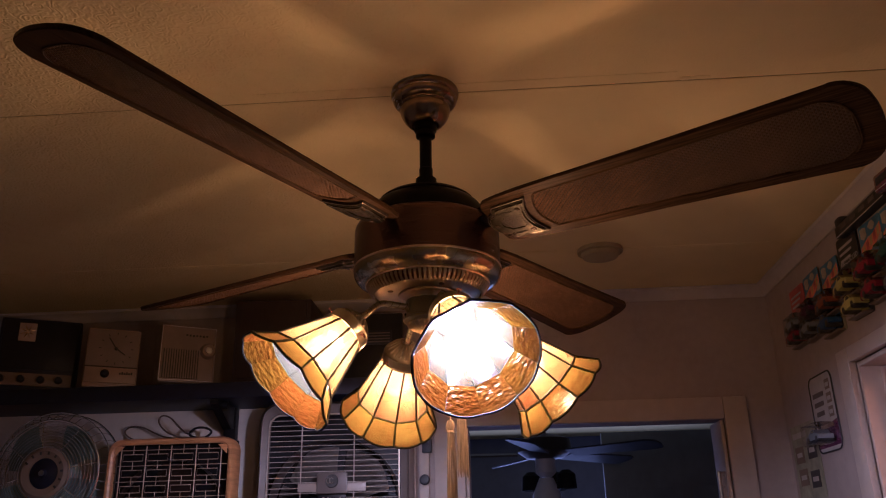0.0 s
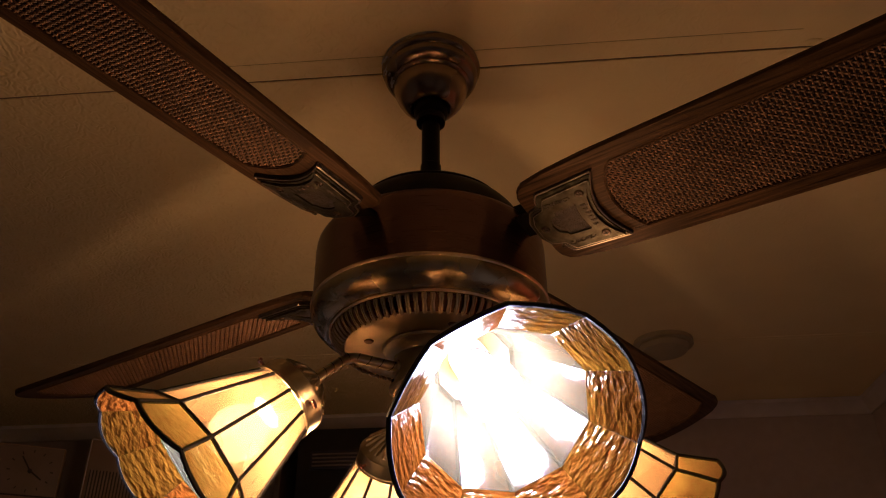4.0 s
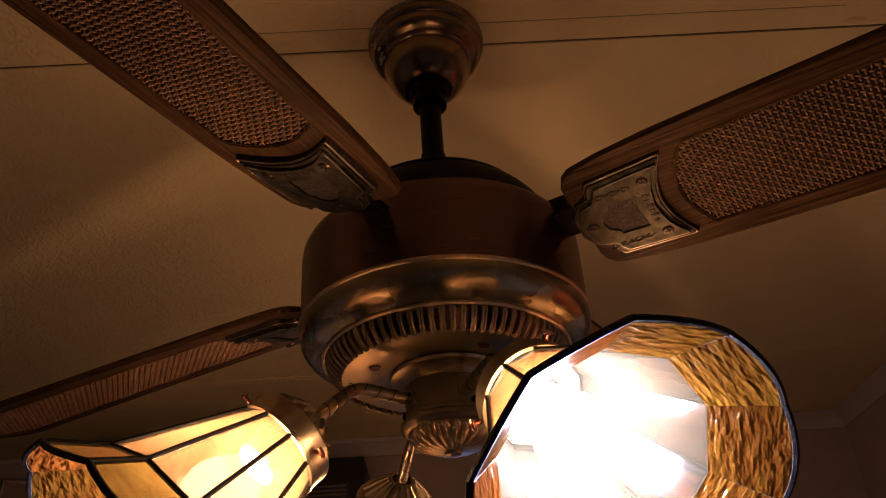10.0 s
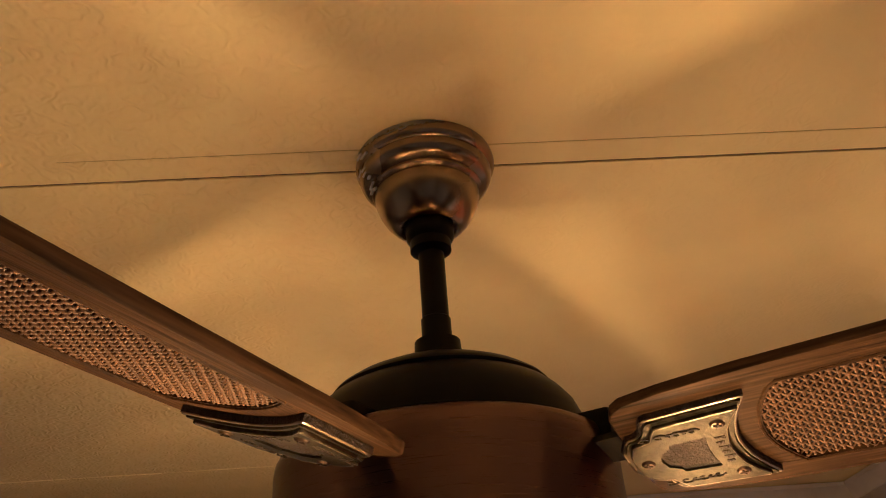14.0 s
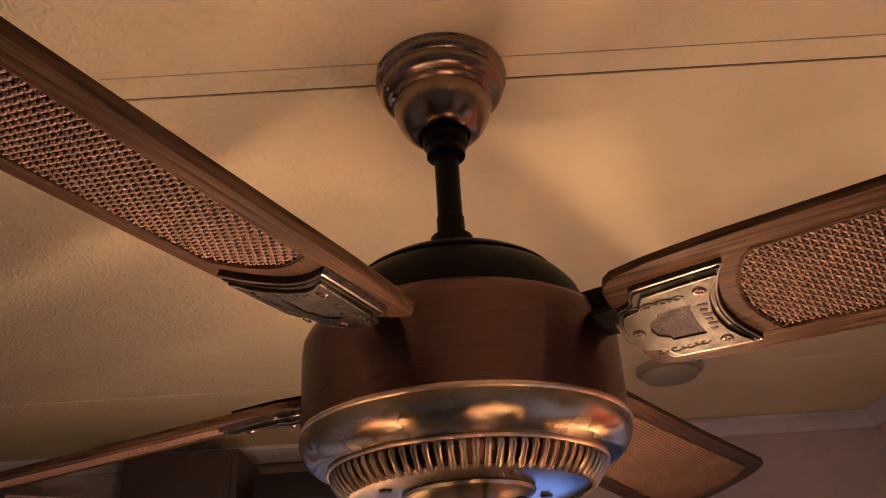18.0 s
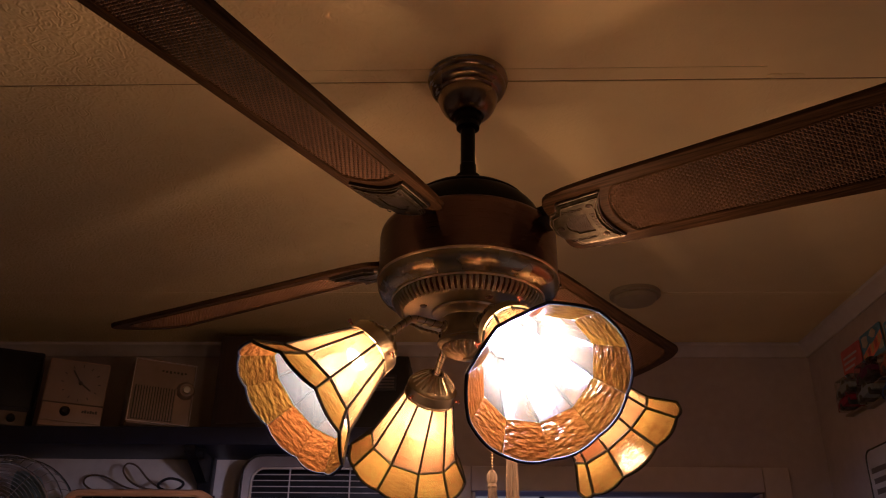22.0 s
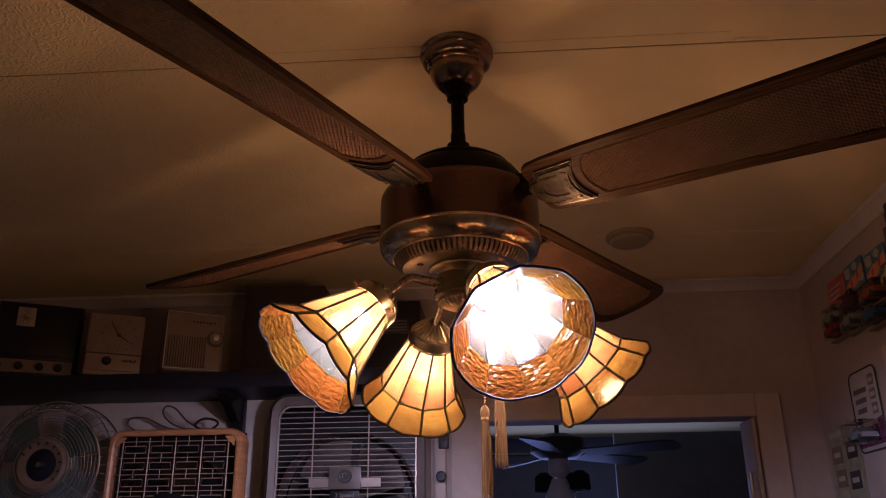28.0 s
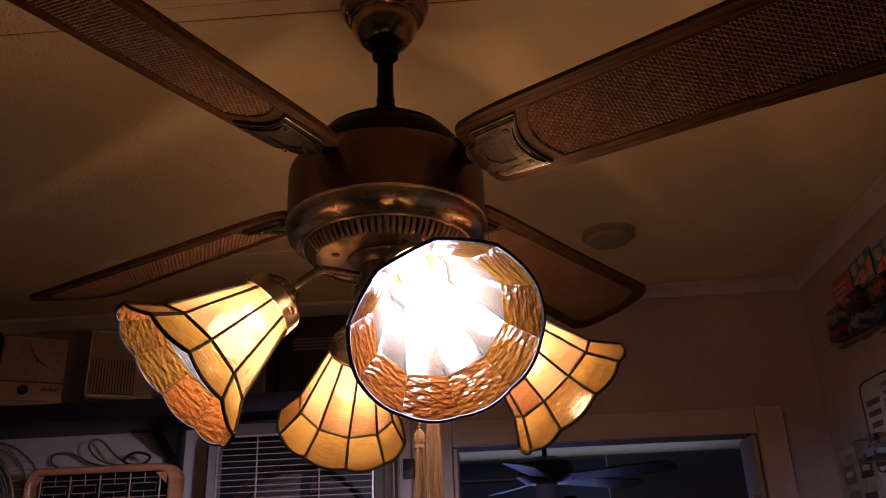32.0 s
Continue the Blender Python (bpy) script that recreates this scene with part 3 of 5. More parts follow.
part("latch_bolt", boxed(0.002, 0.016, -0.026, -0.02, -0.006, 0.006, bevel=0.001), M["black"], latch)
knob = thing("door_bolt_knob", pose(OX0 - 0.112, YB - 0.03, 1.885), "small black knob on the door trim", "knob")
part("stem", lathe([(0.0, 0.0), (0.006, 0.0), (0.006, 0.014), (0.0, 0.014)], 16, m=pose(0, 0, 0, 90)), M["black"], knob)
part("grip", lathe([(0.0, 0.014), (0.012, 0.014), (0.015, 0.02), (0.012, 0.027), (0.0, 0.028)], 20, m=pose(0, 0, 0, 90)), M["black"], knob)

# hall beyond the right doorway
bm = bmesh.new()
box(bm, 2.6, 2.72, -1.2, 2.4, 0, CEIL)
box(bm, XR + 0.12, 2.6, -1.2, -1.08, 0, CEIL)
box(bm, XR + 0.12, 2.6, 1.13, YB - 0.001, 0, CEIL)
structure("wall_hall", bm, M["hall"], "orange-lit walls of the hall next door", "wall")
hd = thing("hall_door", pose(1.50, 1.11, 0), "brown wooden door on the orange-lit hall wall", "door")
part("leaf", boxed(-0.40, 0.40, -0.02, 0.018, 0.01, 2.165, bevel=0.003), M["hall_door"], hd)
for x in (-0.40, 0.40):
    part("jamb", boxed(x - 0.03 * (x < 0) - 0.03 * (x > 0) * 0, x + 0.05 * (x > 0), -0.03, 0.018, 0.0, 2.2, bevel=0.003), M["trim"], hd)

# bedroom beyond the back doorway
bm = bmesh.new()
box(bm, -1.3, -1.18, YB + 0.12, 4.9, 0, CEIL)
box(bm, -1.3, 3.2, 4.7, 4.82, 0, CEIL)
box(bm, 2.2, 2.32, YB + 0.12, 4.7, 0, CEIL)
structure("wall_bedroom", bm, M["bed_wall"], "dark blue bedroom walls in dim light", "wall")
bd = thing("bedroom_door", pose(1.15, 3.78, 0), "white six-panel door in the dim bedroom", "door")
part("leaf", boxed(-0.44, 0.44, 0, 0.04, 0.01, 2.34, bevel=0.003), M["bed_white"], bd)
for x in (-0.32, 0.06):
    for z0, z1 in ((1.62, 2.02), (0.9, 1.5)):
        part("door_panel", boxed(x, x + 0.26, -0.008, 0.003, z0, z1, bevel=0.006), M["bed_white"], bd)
    
# bedroom ceiling fan, seen dimly
bf = thing("bedroom_fan", pose(0.33, 3.0, CEIL), "dark ceiling fan with pale blades in the bedroom", "ceiling fan")
part("canopy", lathe([(0.0, 0.0), (0.07, 0.0), (0.068, -0.03), (0.03, -0.07), (0.0, -0.07)], 32), M["black"], bf)
part("downrod", tube([(0, 0, -0.06), (0, 0, -0.22)], 0.012, 12), M["black"], bf)
part("motor", lathe([(0.0, -0.2), (0.06, -0.205), (0.13, -0.23), (0.135, -0.29), (0.09, -0.32), (0.0, -0.325)], 40), M["fan_grey"], bf)
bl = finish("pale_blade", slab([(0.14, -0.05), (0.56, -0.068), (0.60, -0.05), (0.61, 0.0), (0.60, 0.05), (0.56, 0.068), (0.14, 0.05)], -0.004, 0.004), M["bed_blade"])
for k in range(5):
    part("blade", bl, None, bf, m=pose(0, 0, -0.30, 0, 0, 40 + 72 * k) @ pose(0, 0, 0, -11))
part("light_hub", lathe([(0.0, -0.32), (0.05, -0.325), (0.05, -0.39), (0.03, -0.41), (0.0, -0.41)], 24), M["bed_globe"], bf)
part("globe", lathe([(0.0, -0.41), (0.035, -0.415), (0.05, -0.45), (0.072, -0.5), (0.07, -0.54), (0.03, -0.57), (0.0, -0.575)], 32), M["bed_globe"], bf)
for k in (0, 1, 2):
    a = radians(-15 + 75 * k)
    part("cup_shade", lathe([(0.02, -0.38), (0.045, -0.40), (0.05, -0.47), (0.046, -0.47), (0.04, -0.405), (0.018, -0.385)], 24, m=Matrix.Translation((0.1 * math.cos(a), 0.1 * math.sin(a), 0))), M["came"], bf)

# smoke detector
sd = thing("smoke_detector", pose(0.395, 0.86, CEIL), "round plastic smoke detector with blade shade put into its colour", "smoke detector")
part("base", lathe([(0.0, 0.0), (0.060, 0.0), (0.060, -0.009), (0.05, -0.010), (0.0, -0.010)], 48), M["plastic_dim"], sd)
part("cover", lathe([(0.05, -0.010), (0.051, -0.014), (0.046, -0.022), (0.03, -0.025), (0.0, -0.026)], 48), M["plastic_dim"], sd)

# ---- the ceiling fan ----
AX = 0.016
FAN = thing("ceiling_fan", pose(0, AX, CEIL), "antique brass ceiling fan with cane-inset blades and four lit shades", "ceiling fan")
DOWN = Matrix.Translation((0, -AX, -CEIL))      # from the room to the fan
BODY = Matrix.Translation((0, 0, -CEIL))        # turned parts about the fan axis
LOW = Matrix.Translation((0, 0, 0.007 - CEIL))
CANOPY = [(0.0, 2.4398), (0.0575, 2.4398), (0.0588, 2.4345), (0.0584, 2.4308), (0.0565, 2.4280), (0.0547, 2.4268), (0.0553, 2.4250), (0.0552, 2.4212), (0.0533, 2.4170), (0.0500, 2.4142), (0.0468, 2.4130), (0.0449, 2.4120),
          (0.0460, 2.4106), (0.0460, 2.4088), (0.0444, 2.4074), (0.0428, 2.4066), (0.0435, 2.4040), (0.0422, 2.3965), (0.0394, 2.3893), (0.0354, 2.3825), (0.0308, 2.3770), (0.0268, 2.3735), (0.0240, 2.3722), (0.0226, 2.3728), (0.0216, 2.3800), (0.0, 2.3860)]
part("canopy", lathe(CANOPY, 96), M["brass_canopy"], FAN, m=BODY)
part("hanger_ball", lathe([(0.0, 2.3858), (0.0150, 2.3850), (0.0196, 2.3790), (0.0205, 2.3725), (0.0185, 2.3665), (0.0, 2.3655)], 40), M["bronze"], FAN, m=BODY)
bm = bmesh.new()
rng = random.Random(11)
prev = None
for k in range(61):
    a = radians(196 + 1.5 * k)
    low = 2.4395 - 0.0065 * max(0.05, math.sin(math.pi * (k + 4) / 68)) * (0.75 + 0.5 * rng.random())
    rim = [(0.0579, 2.4396), (0.0584, (2.4396 + low) / 2), (0.0591, low)]
    row = [bm.verts.new((r * math.cos(a), r * math.sin(a), z)) for r, z in rim]
    if prev:
        for q in range(2):
            bm.faces.new((prev[q], row[q], row[q + 1], prev[q + 1]))
    prev = row
bmesh.ops.solidify(bm, geom=bm.faces[:], thickness=0.0004)
part("paint_edge", bm, M["card_white"], FAN, "ceiling paint lapped over the canopy rim", m=BODY)
bm = bmesh.new()
rng = random.Random(5)
for k in range(9):
    a, z = radians(198 + rng.uniform(-9, 13)), 2.432 - 0.0036 * k
    r = float(np.interp(z, [2.4060, 2.4122, 2.4130, 2.4160, 2.4200, 2.4250, 2.4280, 2.4340], [0.0456, 0.0465, 0.0492, 0.0525, 0.0542, 0.0550, 0.0580, 0.0585])) + 0.0002
    box(bm, -0.0010, 0.0010, -rng.uniform(0.002, 0.006), rng.uniform(0.002, 0.006), -0.0008, 0.0008)
    bm.verts.ensure_lookup_table()
    bmesh.ops.transform(bm, matrix=Matrix.Translation((r * math.cos(a), r * math.sin(a), z)) @ pose(0, 0, 0, 0, 25, math.degrees(a)), verts=bm.verts[-8:])
part("paint_fleck", bm, M["card_white"], FAN, "splashes of white ceiling paint", m=BODY)
part("collar", lathe([(0.0, 2.368), (0.0195, 2.368), (0.0190, 2.363), (0.0165, 2.360), (0.0165, 2.352), (0.0120, 2.349), (0.0, 2.349)], 40), M["bronze"], FAN, m=BODY)
part("downrod", lathe([(0.0, 2.360), (0.0103, 2.360), (0.0103, 2.292), (0.0114, 2.291), (0.0114, 2.274), (0.0172, 2.272), (0.0178, 2.262), (0.0180, 2.2522), (0.0, 2.250)], 40), M["bronze"], FAN, m=BODY)
part("top_cap", lathe([(0.0, 2.2500), (0.020, 2.2493), (0.040, 2.2465), (0.058, 2.2408), (0.070, 2.2348), (0.0780, 2.2292), (0.0797, 2.2270), (0.0788, 2.2248), (0.0825, 2.2228), (0.0885, 2.2172), (0.0945, 2.2092), (0.0985, 2.1990), (0.1000, 2.1885), (0.0, 2.1885)], 96), M["bronze"], FAN, "dark bronze domed cap", m=BODY)
part("motor_housing", lathe([(0.0, 2.1855), (0.1045, 2.1855), (0.1095, 2.1846), (0.1140, 2.1818), (0.1163, 2.1772), (0.1172, 2.1700), (0.1172, 2.1125), (0.1176, 2.1105), (0.0, 2.1105)], 128), M["brass_dark"], FAN, "brushed antique brass drum", m=BODY)
part("lower_band", lathe([(0.0, 2.1104), (0.1176, 2.1104), (0.1178, 2.1090), (0.1179, 2.1068), (0.1177, 2.1040), (0.1170, 2.1005), (0.1157, 2.0970), (0.1135, 2.0935), (0.1104, 2.0905), (0.1065, 2.0882), (0.1025, 2.0868), (0.0990, 2.0862),
                              (0.0984, 2.0846), (0.0974, 2.0838), (0.0945, 2.0835), (0.0, 2.0835)], 128), M["brass_band"], FAN, "polished lower band of the drum", m=BODY)


def hoop_ring(r, z, t):
    return tube([(r * math.cos(2 * math.pi * k / 128), r * math.sin(2 * math.pi * k / 128), z) for k in range(128)], t, 10, closed=True)


# rings of brighter brass stand for the highlights along the drum edges
part("ridge_bead", hoop_ring(0.1168, 2.1102, 0.0023), M["brass_edge"], FAN, "bright drum ridge with its highlight put into the brass colour", m=BODY)
part("lower_bead", hoop_ring(0.0980, 2.0848, 0.0015), M["brass_edge"], FAN, m=BODY)
bm = lathe([(0.0, 2.0775), (0.0930, 2.0775), (0.0912, 2.0730), (0.0880, 2.0680), (0.0850, 2.0648), (0.0835, 2.0640), (0.0740, 2.0645), (0.0, 2.0645)], 96)
reed_ring = part("reeded_ring", bm, M["brass_dark"], FAN, "ring of cast brass reeds", m=LOW)
# each reed is a long loop with a full head and foot
for side in (-1, 1):
    prof = [(0.0938, 2.0772, 0.0, 0.0016), (0.0953, 2.0756, 0.8, 0.0017), (0.0951, 2.0730, 1.25, 0.0013), (0.0936, 2.0700, 1.0, 0.0010), (0.0914, 2.0668, 0.95, 0.0010), (0.0886, 2.0640, 1.15, 0.0013), (0.0862, 2.0624, 0.7, 0.0016), (0.0845, 2.0620, 0.0, 0.0014)]
    reed_half = finish("reed", tube([(r, side * 0.001 * v, z) for r, z, v, _ in prof], [q for *_, q in prof], 6), M["brass"])
    for k in range(78):
        part("reed", reed_half, None, reed_ring, m=pose(0, 0, 0, 0, 0, 360 * k / 78))
part("bottom_plate", lathe([(0.0838, 2.0638), (0.0815, 2.0632), (0.047, 2.0638), (0.0, 2.0640)], 96), M["brass"], FAN, "antique brass bottom plate", m=LOW)
for a in (205, 25, 115, 295):
    part("plate_screw", lathe([(0.0, -0.002), (0.004, -0.0018), (0.0050, 0.0)], 16), M["screw"], FAN, m=LOW @ pose(0.062 * math.cos(radians(a)), 0.062 * math.sin(radians(a)), 2.0640))
part("kit_flange", lathe([(0.0, 2.0640), (0.0455, 2.0640), (0.0468, 2.0626), (0.0455, 2.0604), (0.0415, 2.0590), (0.0375, 2.0560), (0.0352, 2.0530), (0.0, 2.0530)], 64), M["brass"], FAN, m=LOW)
part("kit_body", lathe([(0.0, 2.0532), (0.0338, 2.0530), (0.0342, 2.0510), (0.0342, 2.0300), (0.0352, 2.0288), (0.0352, 2.0262), (0.0342, 2.0252), (0.0, 2.025)], 64), M["brass"], FAN, m=LOW)
for a in (-60, 60, 180):
    part("body_screw", lathe([(0.0, 0.0025), (0.0022, 0.002), (0.003, 0.0)], 12), M["bronze"], FAN, m=LOW @ pose(0.035 * math.cos(radians(a)), 0.035 * math.sin(radians(a)), 2.032, 0, 90, a))


def fluted(profile, n, lobes, depth, m=None):
    """A turned form whose radius swells in lobes; depth by row."""
    bm = bmesh.new()
    m = m or Matrix()
    rows = []
    for (r, z), d in zip(profile, depth):
        rows.append([bm.verts.new(m @ Vector(((r + d * abs(math.sin(math.pi * lobes * k / n))) * math.cos(2 * math.pi * k / n),
                                              (r + d * abs(math.sin(math.pi * lobes * k / n))) * math.sin(2 * math.pi * k / n), z))) for k in range(n)])
    for a, b in zip(rows, rows[1:]):
        for k in range(n):
            j = (k + 1) % n
            bm.faces.new((a[k], a[j], b[j], b[k]))
    bm.faces.new(rows[0])
    bm.faces.new(rows[-1])
    return bm


part("kit_cup", lathe([(0.0, 2.0252), (0.0365, 2.0252), (0.0390, 2.0235), (0.0392, 2.0205), (0.0365, 2.0180), (0.0340, 2.0170), (0.0, 2.017)], 64), M["brass"], FAN, m=LOW)
part("fluted_finial", fluted([(0.0325, 2.0172), (0.0315, 2.0135), (0.0270, 2.0085), (0.0190, 2.0045), (0.0100, 2.0025), (0.0060, 2.0020)], 176, 22, [0.001, 0.0022, 0.0022, 0.0018, 0.001, 0]), M["brass"], FAN, m=LOW)
part("finial_tip", lathe([(0.0, 2.004), (0.007, 2.003), (0.0065, 2.0), (0.0, 1.9985)], 24), M["brass"], FAN, m=LOW)


# blades
def half_width(u):
    return float(np.interp(u, [0.125, 0.16, 0.2, 0.3, 0.4, 0.5, 0.6, 0.67], [0.048, 0.054, 0.0575, 0.0610, 0.0650, 0.0700, 0.0755, 0.078]))


def blade_outline():
    pts = [(0.1255, v) for v in np.linspace(0.034, -0.034, 9)]
    pts += [(0.1255 + 0.015 * (1 - math.cos(a)), -0.034 - 0.0165 * math.sin(a)) for a in np.linspace(0.2, 1.5, 6)]
    pts += [(u, -half_width(u)) for u in np.linspace(0.146, 0.618, 34)]
    pts += [(0.622 + 0.040 * math.sin(a), -0.0755 + 0.043 * (1 - math.cos(a)) - 0.002 * math.cos(a)) for a in np.linspace(0.05, 1.5, 10)]
    pts += [(0.6635 + 0.0025 * math.cos(v / 0.02), v) for v in np.linspace(-0.03, 0.03, 7)]
    low = [(u, -v) for u, v in pts[9:-7]]
    return pts + low[::-1]


def cane_outline():
    pts = [(0.2035 + 0.0165 * (v / 0.042) ** 2, v) for v in np.linspace(0.040, -0.040, 17)]
    pts += [(u, -(half_width(u) - 0.0185)) for u in np.linspace(0.222, 0.595, 30)]
    pts += [(0.597 + 0.038 * math.sin(a), -0.0575 + 0.04 * (1 - math.cos(a))) for a in np.linspace(0.05, 1.45, 9)]
    pts += [(0.636, v) for v in np.linspace(-0.014, 0.014, 5)]
    low = [(u, -v) for u, v in pts[17:-5]]
    return pts + low[::-1]


NB = 160
OUTER, INNER = resample(blade_outline(), NB), resample(cane_outline(), NB)
board = finish("blade_board", rimmed(OUTER, INNER, 0.008, 0.0145, 0.0112, chamfer=0.0012), M["wood"])
bead = finish("cane_bead", tube([(u, v, 0.0079) for u, v in resample([(0.42 + (u - 0.42) * 1.008, v * 1.035) for u, v in INNER], 110)], 0.0011, 6, closed=True), M["wood"])


def cane_mesh():
    """Real over-and-under weave: flat strands along and across, clipped to the window."""
    verts, faces = [], []
    def inside(u, v):
        hw = half_width(u) - 0.0180
        if u < 0.222:
            return u > 0.2035 + 0.0165 * (v / 0.042) ** 2 and abs(v) < hw
        if u > 0.597:
            return (max(0, u - 0.597) / 0.038) ** 2 + (max(0, abs(v) - 0.0175) / 0.04) ** 2 < 1
        return abs(v) < hw
    pitch_u, pitch_v = 0.0040, 0.0033
    def strand(path, side, w):
        base = len(verts)
        for (x, y, z) in path:
            for k, dz in ((-1, 0.0004), (-0.45, -0.0002), (0.45, -0.0002), (1, 0.0004)):
                verts.append((x + side[0] * w * k, y + side[1] * w * k, z + dz))
        for i in range(len(path) - 1):
            for k in range(3):
                a = base + 4 * i + k
                faces.append((a, a + 1, a + 5, a + 4))
    nv = int(0.12 / pitch_v)
    for j in range(nv):
        v = (j - nv / 2 + 0.5) * pitch_v
        run = []
        i = 0
        u = 0.2
        while u < 0.642:
            i = (u - 0.2) / pitch_u
            if inside(u, v):
                run.append((u, v, 0.0097 + 0.0013 * math.sin(math.pi * (i + j))))
            elif len(run) > 2:
                strand(run, (0, 1), 0.00092)
                run = []
            else:
                run = []
            u += pitch_u / 4
        if len(run) > 2:
            strand(run, (0, 1), 0.00092)
    nu = int(0.44 / pitch_u)
    for i in range(nu):
        for off in (0.0,):
            u = 0.2 + (i + 0.5) * pitch_u + off
            run = []
            v = -0.062
            while v < 0.062:
                j = v / pitch_v + nv / 2 - 0.5
                if inside(u, v):
                    run.append((u, v, 0.0097 + 0.0013 * math.cos(math.pi * j) * (1 if i % 2 else -1)))
                elif len(run) > 2:
                    strand(run, (1, 0), 0.00080)
                    run = []
                else:
                    run = []
                v += pitch_v / 4
            if len(run) > 2:
                strand(run, (1, 0), 0.00080)
    me = bpy.data.meshes.new("woven_cane")
    me.from_pydata(verts, [], faces)
    me.materials.append(M["cane"])
    me.shade_smooth()
    return me


cane = cane_mesh()
backing = finish("cane_backing", slab(resample([(0.42 + (u - 0.42) * 0.997, v * 0.985) for u, v in INNER], 90), 0.0108, 0.0111), M["cane_dark"])


def shield(k):
    """Outline of the medallion, shrunk by k metres."""
    half = [(0.1225 + k, 0.0), (0.1225 + k, 0.010 - k * 0.3), (0.1290 + k * 0.6, 0.0215 - k * 0.5), (0.1355 + k * 0.4, 0.0235 - k * 0.6), (0.1395 + k * 0.7, 0.0275 - k), (0.1405 + k, 0.0330 - k), (0.1440 + k, 0.0385 - k),
            (0.2025 - k * 0.9, 0.0415 - k), (0.1975 - k, 0.031 - k * 0.5), (0.1925 - k, 0.0185), (0.1902 - k, 0.008)]
    return half + [(0.1895 - k, 0.0)] + [(u, -v) for u, v in half[:0:-1]]


def window(k=0.0):
    half = [(0.1430 + k, 0.0), (0.1450 + k, 0.0075), (0.1485, 0.0095), (0.1515, 0.0115 - k), (0.1525, 0.0150 - k), (0.1740 - k, 0.0160 - k), (0.1725 - k, 0.006)]
    return half + [(0.1722 - k, 0.0)] + [(u, -v) for u, v in half[:0:-1]]


base_plate = finish("medallion_base", slab(resample(shield(0.0), 90), 0.0042, 0.0081), M["plate_dark"])
mid_plate = finish("medallion_step", slab(resample(shield(0.0022), 90), 0.0024, 0.0043), M["plate"])
top_plate = finish("medallion_face", rimmed(resample(shield(0.0052), 96), resample(window(), 96), 0.0, 0.0026, 0.0018, chamfer=0.0006), M["plate"])
shield_floor = finish("shield_recess", slab(resample(window(0.0008), 60), 0.0011, 0.0017), M["plate_dark"])
outer_edge = finish("medallion_rim", tube([(u, v, 0.0040) for u, v in resample(shield(0.0010), 110)], 0.0008, 6, closed=True), M["mark"])
inner_edge = finish("face_rim", tube([(u, v, 0.0004) for u, v in resample(shield(0.0060), 110)], 0.0005, 6, closed=True), M["mark"])
scrolls = []
for side in (-1, 1):
    for c0, r0, turn in ((0.150, 0.0050, 1.0), (0.160, 0.0045, -1.0), (0.169, 0.0040, 1.0), (0.1405, 0.0042, -1.0), (0.1555, 0.0030, 1.0), (0.1645, 0.0028, -1.0)):
        pts = [(c0 + r0 * (1 - 0.12 * k) * math.cos(turn * 0.9 * k), side * (0.0245 + 0.6 * r0 * math.sin(0.9 * k) * (1 - 0.1 * k)), -0.0002) for k in range(7)]
        scrolls.append(finish("scroll", tube(pts, 0.0006, 5), M["plate_dark"]))
marks = [finish("raised_mark", boxed(0.1775, 0.1838 - 0.0018 * (k % 2), 0.005 * k - 0.0138, 0.005 * k - 0.0112, -0.0004, 0.0004, bevel=0.0003), M["plate_dark"]) for k in range(6)]
bm = lathe([(0.0, -0.0014), (0.0032, -0.0012), (0.0042, 0.0), (0.0042, 0.001), (0.0, 0.001)], 24)
screw = finish("screw_head", bm, M["screw"])
bm = boxed(-0.0024, 0.0024, -0.0005, 0.0005, -0.0018, -0.0013)
box(bm, -0.0005, 0.0005, -0.0024, 0.0024, -0.00185, -0.0013)
cross = finish("screw_slot", bm, M["plate_dark"])
iron = finish("blade_iron", slab([(0.098, -0.012), (0.135, -0.014), (0.15, -0.03), (0.195, -0.032), (0.2, 0.0), (0.195, 0.032), (0.15, 0.03), (0.135, 0.014), (0.098, 0.012)], 0.0147, 0.0187), M["bronze"])
iron_foot = finish("iron_foot", boxed(0.088, 0.124, -0.010, 0.010, 0.0195, 0.040, bevel=0.003), M["bronze"])

PITCH = 16.8
BLADES = [(-31.5, -0.4), (-121.5, 2.6), (58.5, 0.6), (148.5, 1.0)]     # heading and rise in degrees
for ang, rise in BLADES:
    m = DOWN @ pose(0, 0, 2.147, 0, 0, ang) @ pose(0.13, 0, 0, 0, -rise, 0) @ pose(-0.13, 0, 0, -PITCH)
    blade = part("blade", board, None, FAN, "dark walnut blade with woven cane inset", m=m)
    part("cane_backing", backing, None, blade)
    tagged(part("cane_panel", cane, None, blade, "brown woven cane panel"), kind="stuff")
    part("cane_bead", bead, None, blade)
    part("medallion_base", base_plate, None, blade)
    part("medallion_step", mid_plate, None, blade)
    part("medallion_face", top_plate, None, blade, "cast brass shield medallion")
    part("medallion_rim", outer_edge, None, blade)
    part("face_rim", inner_edge, None, blade)
    part("shield_recess", shield_floor, None, blade)
    for me in scrolls:
        part("scroll", me, None, blade)
    for me in marks:
        part("raised_mark", me, None, blade)
    for u, v, t in ((0.1832, -0.0258, 20), (0.1832, 0.0258, -10), (0.135, 0.0, 5)):
        part("screw", screw, None, blade, m=pose(u, v, 0, 0, 0, t))
        part("screw_slot", cross, None, blade, m=pose(u, v, 0, 0, 0, t))
    part("blade_iron", iron, None, blade)
    part("iron_foot", iron_foot, None, FAN, m=BODY @ pose(0, 0, 2.150, 0, 0, ang))

